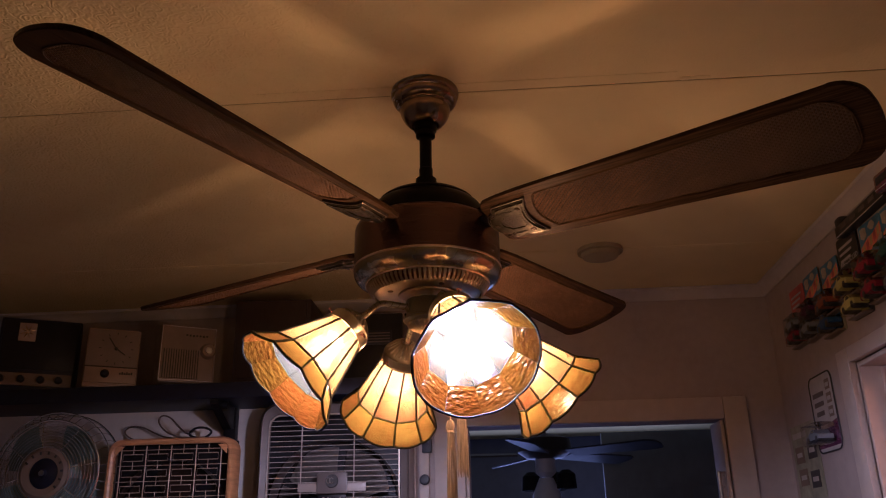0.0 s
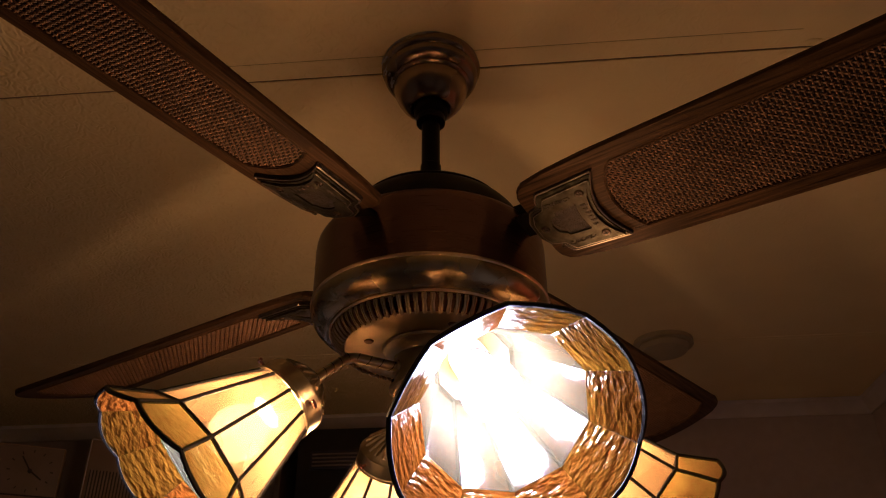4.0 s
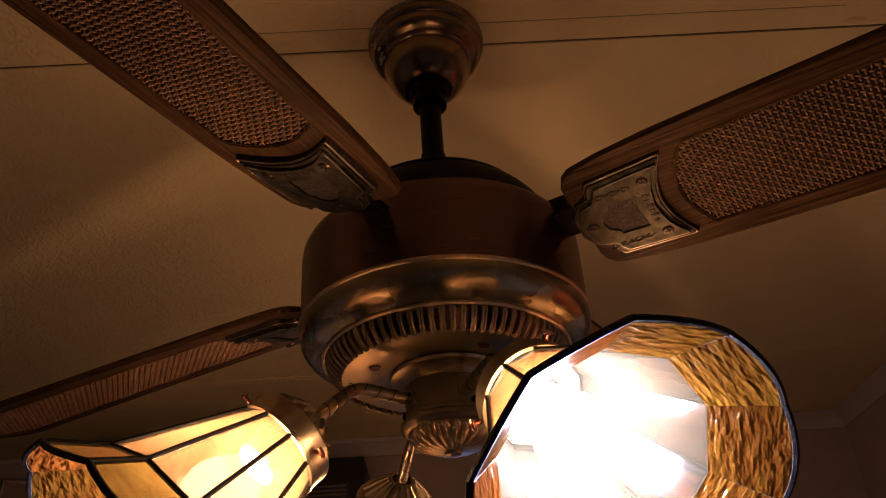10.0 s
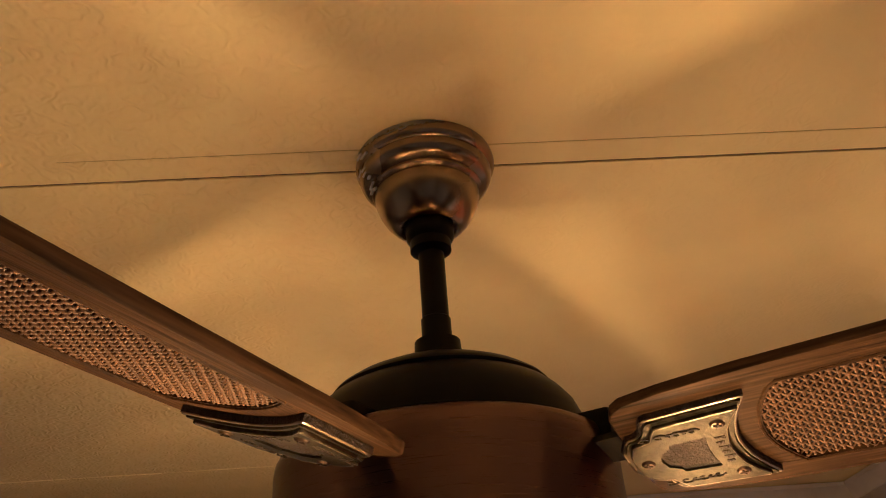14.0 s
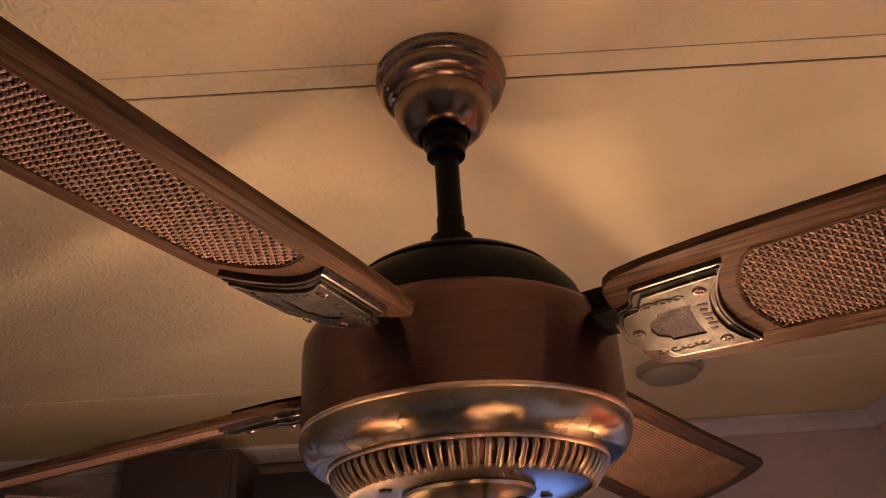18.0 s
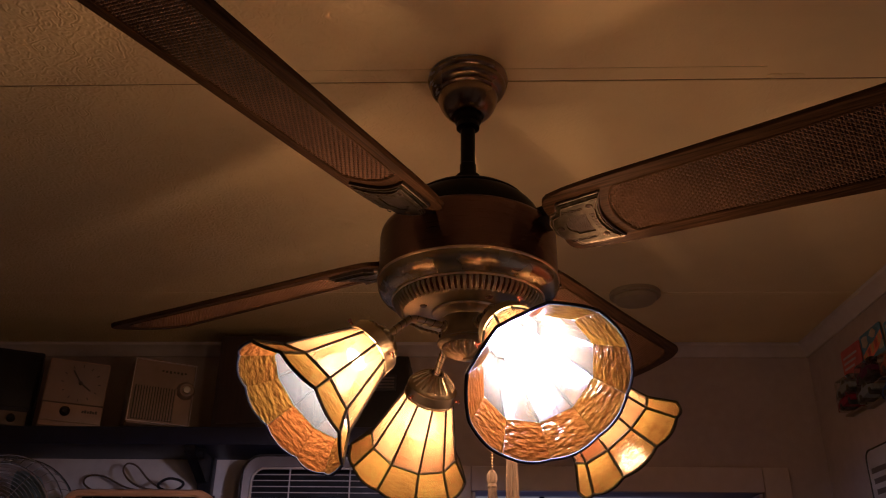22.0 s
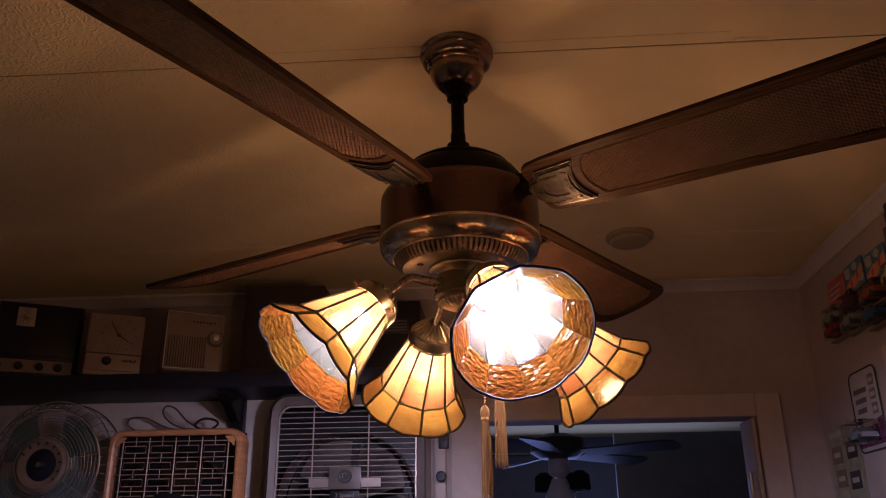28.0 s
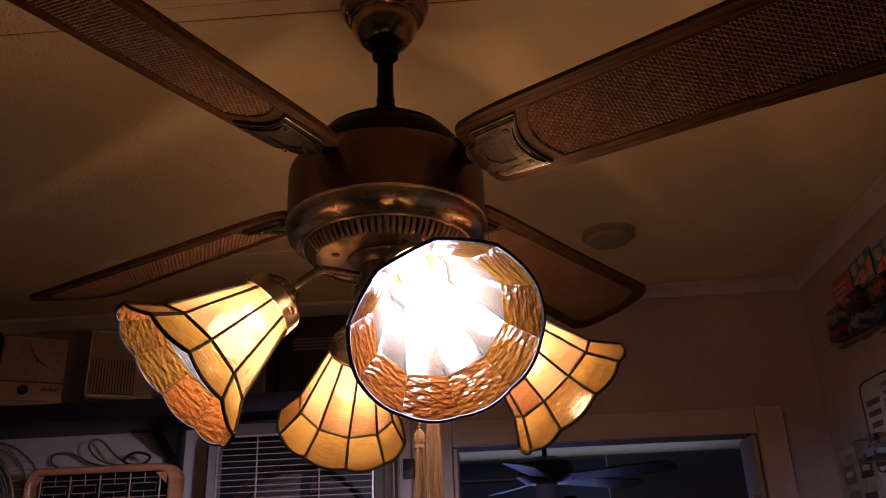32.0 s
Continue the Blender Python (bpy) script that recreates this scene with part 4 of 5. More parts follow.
# lamp kit: four stained-glass shades on curved arms
RN, L1, R1, L2, R2 = 0.031, 0.0867, 0.0615, 0.0296, 0.0844
STEP = radians(36)


def ring_point(r, s, a):
    return Vector((r * math.cos(a), r * math.sin(a), s))


def panel_mesh(name, ra, sa, rb, sb, mat, scallop):
    """One flat pane between two ribs, 2.4 mm thick, its far edge bowed outwards when scalloped."""
    bm = bmesh.new()
    a0, a1, b0, b1 = (ring_point(ra, sa, -STEP / 2), ring_point(ra, sa, STEP / 2), ring_point(rb, sb, -STEP / 2), ring_point(rb, sb, STEP / 2))
    nrm = (a1 - a0).cross(b0 - a0).normalized()
    fall = ((b0 + b1) / 2 - (a0 + a1) / 2).normalized()
    n, rows = 8, []
    for i in range(n + 1):
        f = i / n
        top = a0.lerp(a1, f)
        low = b0.lerp(b1, f) + fall * (scallop * (1 - (2 * f - 1) ** 2))
        rows.append([(top, low)])
    for dz in (-0.0012, 0.0012):
        vs = [[bm.verts.new(t.lerp(l, g) + nrm * dz) for g in (0, 0.33, 0.66, 1)] for ((t, l),) in rows]
        for i in range(n):
            for j in range(3):
                bm.faces.new((vs[i][j], vs[i + 1][j], vs[i + 1][j + 1], vs[i][j + 1]))
        if dz < 0:
            first = vs
    for i in range(n):
        for j in (0, 3):
            bm.faces.new((first[i][j], first[i + 1][j], vs[i + 1][j], vs[i][j]))
    for j in range(3):
        for i in (0, n):
            bm.faces.new((first[i][j], first[i][j + 1], vs[i][j + 1], vs[i][j]))
    bm.normal_update()
    inner = {f for f in bm.faces if all((v.co - first[0][0].co).dot(nrm) < 0.0006 for v in f.verts)}
    for f in bm.faces:
        f.material_index = 0 if f in inner else 1
    me = finish(name, bm, mat)
    me.materials.append(M["glaze"])
    return me


SC = 0.0055
upper = panel_mesh("cream_pane", RN, 0.0, R1, L1, M["cream_glass"], 0.0)
skirt = panel_mesh("amber_pane", R1, L1, R2, L1 + L2, M["amber_glass"], SC)
bm = bmesh.new()
for k in range(10):
    a, b = STEP * (k - 0.5), STEP * (k + 0.5)
    tube([ring_point(RN + 0.0007, -0.001, a), ring_point(R1 + 0.0007, L1, a)], 0.0016, 6, bm=bm)
    tube([ring_point(R1 + 0.0007, L1, a), ring_point(R2 + 0.0005, L1 + L2, a)], 0.0018, 6, bm=bm)
    tube([ring_point(R1 + 0.0007, L1, a), ring_point(R1 + 0.0007, L1, b)], 0.0017, 6, bm=bm)
    tube([ring_point(RN + 0.0007, 0, a), ring_point(RN + 0.0007, 0, b)], 0.0016, 6, bm=bm)
    p0, p1 = ring_point(R2 + 0.0005, L1 + L2, a), ring_point(R2 + 0.0005, L1 + L2, b)
    fall = ((p0 + p1) / 2 - (ring_point(R1 + 0.0007, L1, a) + ring_point(R1 + 0.0007, L1, b)) / 2).normalized()
    tube([p0.lerp(p1, i / 8) + fall * (SC * (1 - (i / 4 - 1) ** 2)) for i in range(9)], 0.0019, 6, bm=bm)
came = finish("lead_came", bm, M["came"])
fitter = finish("fitter", lathe([(0.0085, -0.034), (0.0105, -0.033), (0.024, -0.0215), (0.0300, -0.0160), (0.0320, -0.0140), (0.0340, -0.0130), (0.0345, -0.0110), (0.0345, 0.0010), (0.0355, 0.0020),
                                    (0.0355, 0.0040), (0.0335, 0.0042), (0.0335, -0.0100), (0.0300, -0.0130), (0.0085, -0.028)], 64), M["brass"])
ribs = bmesh.new()
for k in range(18):
    a = 2 * math.pi * k / 18
    tube([ring_point(0.0112, -0.0330, a), ring_point(0.0200, -0.0258, a), ring_point(0.0290, -0.0172, a)], [0.0012, 0.0024, 0.0022], 6, bm=ribs)
ribs = finish("fitter_ribs", ribs, M["brass"])
bm = tube([(0.033, 0, 0), (0.0405, 0, 0)], 0.0014, 8)
thumb_stem = finish("thumbscrew", tube([(0.0400, -0.0036, 0), (0.0405, -0.0018, 0), (0.0405, 0.0018, 0), (0.0400, 0.0036, 0)], [0.0014, 0.0018, 0.0018, 0.0014], 8, bm=bm), M["copper"])
socket_me = finish("socket", lathe([(0.0, -0.026), (0.0155, -0.026), (0.0155, 0.017), (0.0145, 0.0185), (0.0, 0.0185)], 32), M["socket"])
bm = bmesh.new()
for k, (w, s) in enumerate(((0.9, 0.004), (0.6, 0.008), (0.75, 0.012))):
    for i in range(4):
        a = -0.55 * w + i * 0.37 * w
        p, q = ring_point(0.01565, s, a), ring_point(0.01565, s, a + 0.25 * w)
        tube([p, q], 0.0004, 4, bm=bm)
socket_print = finish("socket_print", bm, M["ink"])
bulb_me = finish("bulb", lathe([(0.0, 0.0186), (0.0125, 0.0187), (0.0135, 0.026), (0.0190, 0.035), (0.0225, 0.045), (0.0228, 0.052), (0.0195, 0.062), (0.0120, 0.0690), (0.0, 0.0715)], 40), M["bulb"])

RHO, ZS, DIP = 0.1342, 1.9929, 42.4
for phi, off in ((-69.0, -0.9), (-150.5, 1.0), (23.0, 14.6), (113.0, 23.6)):
    ph, ta = radians(phi), radians(DIP)
    axis = Vector((math.cos(ph) * math.cos(ta), math.sin(ph) * math.cos(ta), -math.sin(ta)))
    e1 = Vector((-math.sin(ph), math.cos(ph), 0))
    e2 = axis.cross(e1)
    o = Vector((RHO * math.cos(ph), RHO * math.sin(ph), ZS))
    m = DOWN @ Matrix(((e1.x, e2.x, axis.x, o.x), (e1.y, e2.y, axis.y, o.y), (e1.z, e2.z, axis.z, o.z), (0, 0, 0, 1)))
    out, c0 = Vector((math.cos(ph), math.sin(ph), 0)), o - axis * 0.031
    p0 = out * 0.033 + Vector((0, AX, 2.0465))
    bend = out * 0.080 + Vector((0, AX * 0.7, 2.0475))
    pts = [p0, p0.lerp(bend, 0.5), p0.lerp(bend, 0.82)]
    for f in (0.25, 0.5, 0.75):
        pts.append((p0.lerp(bend, 0.82)).lerp(bend, f).lerp(bend.lerp(c0, 0.22 * f), f))
    pts += [bend.lerp(c0, 0.3), bend.lerp(c0, 0.65), c0]
    arm = part("lamp_arm", tube(pts, 0.0048, 14), M["brass"], FAN, m=DOWN)
    part("arm_collar", tube([p0 - out * 0.002, p0 + out * 0.003], 0.0075, 16), M["brass"], arm)
    gr, coil = bmesh.new(), []
    for k in range(121):
        f = k / 120
        a, e, g = (p0, bend, f / 0.45) if f < 0.45 else (bend, c0, (f - 0.45) / 0.55)
        d = (e - a).normalized()
        s = d.cross(Vector((0, 0, 1))).normalized()
        t = 2 * math.pi * 9 * f
        coil.append(a.lerp(e, g) + (s * math.cos(t) + s.cross(d) * math.sin(t)) * 0.0048)
    tube(coil, 0.0004, 4, bm=gr)
    part("twist_line", gr, M["bronze"], arm)
    fit_ob = part("fitter", fitter, None, FAN, m=m)
    part("fitter_ribs", ribs, None, fit_ob)
    for k in range(3):
        part("thumbscrew", thumb_stem, None, fit_ob, m=pose(0, 0, -0.0045, 0, 0, 90 + 120 * k))
    sock = part("lamp_socket", socket_me, None, FAN, m=m)
    part("socket_print", socket_print, None, sock, m=pose(0, 0, 0, 0, 0, 80))
    part("bulb", bulb_me, None, FAN, "glowing warm white bulb", m=m)
    bulb_lamp(DOWN.inverted() @ m @ pose(0, 0, 0.046))
    shade = part("lamp_shade", came, None, FAN, "flared stained-glass shade of cream and amber panes", m=m @ pose(0, 0, 0, 0, 0, off + 18))
    for k in range(10):
        part("cream_pane", upper, None, shade, m=pose(0, 0, 0, 0, 0, 36 * k))
        part("amber_pane", skirt, None, shade, m=pose(0, 0, 0, 0, 0, 36 * k))

# pull chains with tassels
for x, y, ztop, seed in ((0.029, 0.052, 1.877, 3), (0.050, -0.022, 1.914, 4)):
    rng = random.Random(seed)
    bm = bmesh.new()
    z = 2.034
    tube([(x * 0.55, AX + (y - AX) * 0.55, 2.040), (x * 0.85, AX + (y - AX) * 0.85, 2.040), (x, y, 2.036)], 0.0018, 8, bm=bm)
    while z > ztop:
        bmesh.ops.create_icosphere(bm, subdivisions=1, radius=0.0016, matrix=Matrix.Translation((x, y, z)))
        z -= 0.0037
    chain = part("pull_chain", bm, M["brass_edge"], FAN, m=DOWN)
    bm = lathe([(0.0, 0.002), (0.0035, 0.001), (0.0062, -0.004), (0.0066, -0.010), (0.0048, -0.0145), (0.0056, -0.016), (0.0056, -0.0185), (0.0, -0.019)], 20)
    part("tassel_knot", bm, M["tassel"], chain, m=Matrix.Translation((x, y, ztop)))
    bm = bmesh.new()
    for k in range(46):
        a, r = rng.uniform(0, 6.28), 0.0052 * math.sqrt(rng.random())
        sp = 1.35 + 0.25 * rng.random()
        ln = 0.105 + rng.uniform(-0.006, 0.008)
        w = rng.uniform(-0.0012, 0.0012)
        tube([(r * math.cos(a), r * math.sin(a), -0.016), (r * sp * math.cos(a) + w, r * sp * math.sin(a), -0.06), (r * sp * 1.15 * math.cos(a), r * sp * 1.15 * math.sin(a) + w, -0.016 - ln)], 0.00055, 4, bm=bm)
    part("tassel_skirt", bm, M["tassel"], chain, "gold thread tassel", m=Matrix.Translation((x, y, ztop)))

# ---- shelf rack along the back wall ----
SH = 2.087
rack = thing("shelf_rack", pose(-1.2, 1.08, 0), "black metal shelf rack holding radios and fans", "shelf")
part("top_board", boxed(-1.08, 1.06, -0.16, 0.155, SH, SH + 0.0425, bevel=0.004), M["navy"], rack)
part("lower_board", boxed(-1.08, 1.06, -0.16, 0.155, 1.50, 1.54, bevel=0.004), M["navy"], rack)
for x in (-1.0, -0.45, 0.532, 1.03):
    part("upright", boxed(x, x + 0.034, -0.016, 0.012, 0.0, SH - 0.0005, bevel=0.002), M["black"], rack)
part("bracket", slab([(0.0, 0.0), (0.0, -0.06), (0.02, -0.065), (0.14, -0.012), (0.14, 0.0)], -0.012, 0.012, m=pose(0.549, -0.017, SH - 0.001, 90, 0, -90)), M["black"], rack)
part("bracket_knob", tube([(0.535, -0.12, SH - 0.012), (0.575, -0.12, SH - 0.012)], 0.012, 14), M["black"], rack)
TOP = SH + 0.043


def radio_dark():
    ob = thing("console_radio", pose(-1.27, 0.905, TOP, 0, 0, 27) @ Matrix.Translation((0.11, 0, 0)), "black cabinet radio with gold emblem and knob strip", "radio")
    part("case", boxed(-0.11, 0.10, 0.004, 0.16, 0, 0.205, bevel=0.006), M["navy"], ob)
    part("grille_cloth", boxed(-0.102, 0.092, 0.0, 0.0042, 0.06, 0.198, bevel=0.001), M["black"], ob)
    part("emblem_plate", boxed(-0.062, -0.018, -0.004, 0.0, 0.138, 0.19, bevel=0.001), M["gold_wire"], ob, "gold starburst emblem")
    star = bmesh.new()
    for k in range(4):
        a = radians(45 * k + 20)
        d = Vector((math.cos(a), 0, math.sin(a))) * 0.019
        tube([Vector((-0.04, -0.005, 0.164)) - d, Vector((-0.04, -0.006, 0.164)), Vector((-0.04, -0.005, 0.164)) + d], [0.0004, 0.0022, 0.0004], 6, bm=star)
    part("starburst", star, M["brass_bright"], ob)
    part("knob_strip", boxed(-0.10, 0.088, -0.004, 0.0042, 0.014, 0.048, bevel=0.001), M["tan"], ob)
    for x in (-0.09, -0.04, 0.01, 0.055):
        part("knob", lathe([(0.0, 0.016), (0.008, 0.016), (0.0105, 0.0), (0.0, 0.0)], 20, m=pose(x, -0.004, 0.031, 90)), M["black"], ob)


def radio_clock():
    ob = thing("clock_radio", pose(-1.016, 0.905, TOP, 0, 0, 28) @ Matrix.Translation((0.07, 0, 0)), "beige clock radio with round dial and dark knob", "radio")
    part("case", boxed(-0.07, 0.07, 0.004, 0.1, 0, 0.165, bevel=0.007), M["beige"], ob)
    part("face", boxed(-0.066, 0.066, 0.0, 0.0042, 0.058, 0.160, bevel=0.001), M["tan"], ob)
    part("lower_panel", boxed(-0.066, 0.066, -0.003, 0.0042, 0.012, 0.054, bevel=0.001), M["beige"], ob)
    part("divider", boxed(-0.068, 0.068, -0.002, 0.003, 0.0545, 0.0575), M["brown"], ob)
    part("dial_knob", lathe([(0.0, 0.014), (0.006, 0.014), (0.0085, 0.006), (0.0115, 0.004), (0.0115, 0.0), (0.0, 0.0)], 24, m=pose(-0.015, -0.003, 0.036, 90)), M["black"], ob)
    for z, a in ((0.108, 125), (0.108, -35)):
        part("clock_hand", boxed(-0.0015, 0.0015, -0.003, -0.001, 0, 0.03 if a > 0 else 0.036, bevel=0.0004), M["ink"], ob, m=pose(0.008, 0, z, 0, a, 0))
    part("clock_hub", lathe([(0.0, 0.005), (0.004, 0.004), (0.005, 0.0), (0.0, 0.0)], 16, m=pose(0.008, 0, 0.108, 90)), M["ink"], ob)
    for k in range(12):
        a = radians(30 * k)
        part("hour_mark", boxed(-0.001, 0.001, -0.0012, 0.0, -0.003, 0.003), M["ink"], ob, m=pose(0.008 + 0.042 * math.sin(a), 0, 0.108 + 0.042 * math.cos(a), 0, 30 * k, 0))
    bm = bmesh.new()
    for k in range(6):
        box(bm, 0.022 + 0.006 * k, 0.0265 + 0.006 * k, -0.004, -0.003, 0.036, 0.041 + 0.002 * (k % 2))
    part("name_mark", bm, M["ink"], ob)


def radio_table():
    ob = thing("table_radio", pose(-0.805, 0.905, TOP, 0, 0, 30) @ Matrix.Translation((0.075, 0, 0)), "tan table radio with slatted speaker and tuning dial", "radio")
    part("case", boxed(-0.075, 0.073, 0.006, 0.11, 0.006, 0.168, bevel=0.008), M["tan"], ob)
    part("edge_trim", tube([(-0.074, 0.003, 0.012), (0.07, 0.003, 0.012), (0.07, 0.003, 0.162), (-0.074, 0.003, 0.162)], 0.0022, 6, closed=True), M["wire"], ob)
    part("speaker_recess", boxed(-0.066, 0.03, 0.002, 0.0062, 0.018, 0.098), M["ink"], ob)
    for k in range(15):
        x = -0.064 + 0.0065 * k
        part("slat", boxed(x, x + 0.0036, -0.002, 0.006, 0.018, 0.098), M["tan"], ob)
    dial = part("tuning_dial", lathe([(0.0, 0.012), (0.016, 0.012), (0.021, 0.006), (0.0225, 0.0), (0.0, 0.0)], 32, m=pose(0.052, 0.006, 0.098, 90)), M["tan"], ob)
    part("dial_cap", lathe([(0.0, 0.018), (0.008, 0.017), (0.010, 0.012), (0.0, 0.012)], 24, m=pose(0.052, 0.006, 0.098, 90)), M["steel"], ob)
    bm = bmesh.new()
    for k in range(7):
        box(bm, -0.01 + 0.009 * k, -0.005 + 0.009 * k, 0.0045, 0.0062, 0.138 - 0.001 * (k % 3), 0.142)
    part("script_mark", bm, M["ink"], ob)
    for x in (-0.06, 0.058):
        part("foot", lathe([(0.0, 0.0), (0.006, 0.0), (0.006, 0.007), (0.0, 0.007)], 12, m=pose(x, 0.05, 0)), M["black"], ob)


radio_dark()
radio_clock()
radio_table()
sp = thing("speaker_cabinet", pose(-0.52, 0.95, TOP), "dark brown wooden speaker cabinet on the shelf", "speaker")
part("case", boxed(-0.10, 0.115, 0.004, 0.2, 0, 0.235, bevel=0.005), M["brown"], sp)
part("grille", boxed(-0.088, 0.103, -0.002, 0.0042, 0.014, 0.222, bevel=0.002), M["brown"], sp)
part("speaker_knob", lathe([(0.0, 0.012), (0.007, 0.012), (0.009, 0.0), (0.0, 0.0)], 16, m=pose(0.06, -0.002, 0.03, 90)), M["black"], sp)
eq = thing("equipment_case", pose(-0.26, 0.97, TOP), "black equipment case on the shelf end", "case")
part("body", boxed(-0.12, 0.11, 0.004, 0.2, 0, 0.19, bevel=0.006), M["black"], eq)
part("slot_panel", boxed(-0.09, 0.08, -0.002, 0.0042, 0.1, 0.14, bevel=0.001), M["navy"], eq)
for k in range(4):
    part("slot_fin", boxed(-0.085, 0.075, -0.005, -0.002, 0.106 + 0.008 * k, 0.109 + 0.008 * k), M["fan_grey"], eq)

# ---- box fan ----
bx = thing("box_fan", pose(-0.332, 0.95, 1.5405), "grey-brown box fan with nickel wire grille", "box fan")
W, H = 0.203, 0.535
ring = resample([(x, z) for x, z in rounded(-W, W, 0.0, H, 0.045, 8)], 120)
inn = resample([(x, z) for x, z in rounded(-W + 0.026, W - 0.026, 0.03, H - 0.032, 0.03, 8)], 120)
bm = bmesh.new()


def hoop(bm, loops):
    rows = [[bm.verts.new((x, y, z)) for x, z in lp] for lp, y in loops]
    for a, b in zip(rows, rows[1:]):
        for k in range(len(a)):
            j = (k + 1) % len(a)
            bm.faces.new((a[k], a[j], b[j], b[k]))
    return bm
def scaled(lp, d):
    cx, cz = sum(p[0] for p in lp) / len(lp), sum(p[1] for p in lp) / len(lp)
    return [(cx + (x - cx) * (1 - d / W), cz + (z - cz) * (1 - d / (H / 2))) for x, z in lp]
part("case", hoop(bm, [(scaled(ring, 0.004), 0.112), (ring, 0.108), (ring, 0.016), (scaled(ring, 0.004), 0.006)]), M["fan_light"], bx, "pale outer band")
part("front_bezel", hoop(bmesh.new(), [(scaled(ring, 0.005), 0.008), (scaled(ring, 0.009), 0.001), (scaled(ring, 0.018), 0.004), (inn, 0.006), (inn, 0.03)]), M["fan_grey"], bx)
part("back_panel", boxed(-W + 0.008, W - 0.008, 0.098, 0.102, 0.01, H - 0.01), M["black"], bx)
part("grille_frame", tube([(x, 0.003, z) for x, z in scaled(inn, 0.004)], 0.0024, 6, closed=True), M["wire"], bx)
for k in range(34):
    z = 0.043 + 0.0134 * k
    part("grille_bar", tube([(-W + 0.031, 0.004, z), (0, 0.0015, z), (W - 0.031, 0.004, z)], 0.0011, 5), M["wire"], bx)
for x in (-0.085, 0.055):
    part("grille_stay", tube([(x, 0.006, 0.032), (x, 0.0045, H - 0.034)], 0.0018, 6), M["wire"], bx)
part("venturi", lathe([(0.168, 0.02), (0.168, 0.085), (0.172, 0.085), (0.172, 0.02)], 64, m=pose(0, 0.0, H / 2, -90)), M["fan_grey"], bx)
part("hub", lathe([(0.0, 0.03), (0.03, 0.032), (0.034, 0.05), (0.034, 0.085), (0.0, 0.085)], 32, m=pose(0, 0, H / 2, -90)), M["blade_dark"], bx)
bm = bmesh.new()
n = 9
vs = [[bm.verts.new((r * math.cos(radians(a)), 0.055 + 0.022 * (a / 33.0) + 0.006 * math.sin(j), r * math.sin(radians(a)))) for j, r in enumerate(np.linspace(0.03, 0.16 - 0.012 * abs(a) / 33, 7))] for a in np.linspace(-33, 33, n)]
for i in range(n - 1):
    for j in range(6):
        bm.faces.new((vs[i][j], vs[i + 1][j], vs[i + 1][j + 1], vs[i][j + 1]))
bmesh.ops.solidify(bm, geom=bm.faces[:], thickness=0.002)
fb = finish("fan_vane", bm, M["blade_dark"])
for k in range(5):
    part("fan_vane", fb, None, bx, m=pose(0, 0, H / 2, 0, 25 + 72 * k, 0))
part("name_bar", boxed(-0.09, 0.088, -0.004, -0.0005, 0.300, 0.322, bevel=0.002), M["fan_light"], bx, "pale name bar")
part("badge", boxed(-0.04, 0.04, -0.008, -0.002, 0.295, 0.348, bevel=0.003), M["fan_grey"], bx, "nickel badge with round emblem")
part("badge_disc", lathe([(0.0, 0.003), (0.016, 0.003), (0.017, 0.0), (0.0, 0.0)], 32, m=pose(0, -0.008, 0.326, 90)), M["ink"], bx)
bm = bmesh.new()
for k in range(2):
    tube([(-0.008 + 0.008 * k + 0.005 * math.cos(a), -0.0115, 0.327 + 0.007 * math.sin(a)) for a in np.linspace(0.5, 5.8, 12)], 0.0012, 5, bm=bm)
part("badge_mark", bm, M["steel"], bx)
part("speed_plate", boxed(-0.036, 0.036, -0.005, -0.001, 0.272, 0.292, bevel=0.001), M["black"], bx)
tx = bpy.data.curves.new("speed_words", "FONT")
tx.body, tx.size, tx.extrude, tx.align_x = "3 Speed", 0.015, 0.0003, "CENTER"
tob = new("speed_words_curve", tx)
bpy.context.view_layer.update()
me = bpy.data.meshes.new_from_object(tob.evaluated_get(bpy.context.evaluated_depsgraph_get()))
bpy.data.objects.remove(tob)
me.materials.clear()
me.materials.append(M["fan_light"])
part("speed_words", me, None, bx, m=pose(0, -0.0055, 0.277, 90))

# ---- lattice box fan ----
lf = thing("lattice_fan", pose(-0.768, 0.95, 1.5405), "square fan with honey wood frame and brass brick lattice", "box fan")
W2, H2 = 0.172, 0.45
ring2 = resample(rounded(-W2, W2, 0.0, H2, 0.032, 8), 120)
inn2 = resample(rounded(-W2 + 0.016, W2 - 0.016, 0.016, H2 - 0.016, 0.022, 8), 120)
part("frame", hoop(bmesh.new(), [(ring2, 0.055), (ring2, 0.004), (scaled(ring2, 0.005), -0.004), (scaled(ring2, 0.013), -0.004), (inn2, 0.0), (inn2, 0.012)]), M["orange_wood"], lf, "rounded honey wood frame")
part("back_panel", boxed(-W2 + 0.006, W2 - 0.006, 0.05, 0.055, 0.006, H2 - 0.006), M["black"], lf)
part("shroud", lathe([(0.148, 0.02), (0.148, 0.048), (0.151, 0.048), (0.151, 0.02)], 48, m=pose(0, 0, H2 / 2 + 0.02, -90)), M["brown"], lf)
fb_brown = fb.copy()
fb_brown.materials[0] = M["brown"]
for k in range(4):
    part("fan_vane", fb_brown, None, lf, m=pose(0, -0.005, H2 / 2 + 0.02, 0, 12 + 90 * k, 0) @ Matrix.Diagonal((0.85, 0.5, 0.85, 1)))
bar = lambda a, b, r=0.0010: tube([a, b], r, 5)
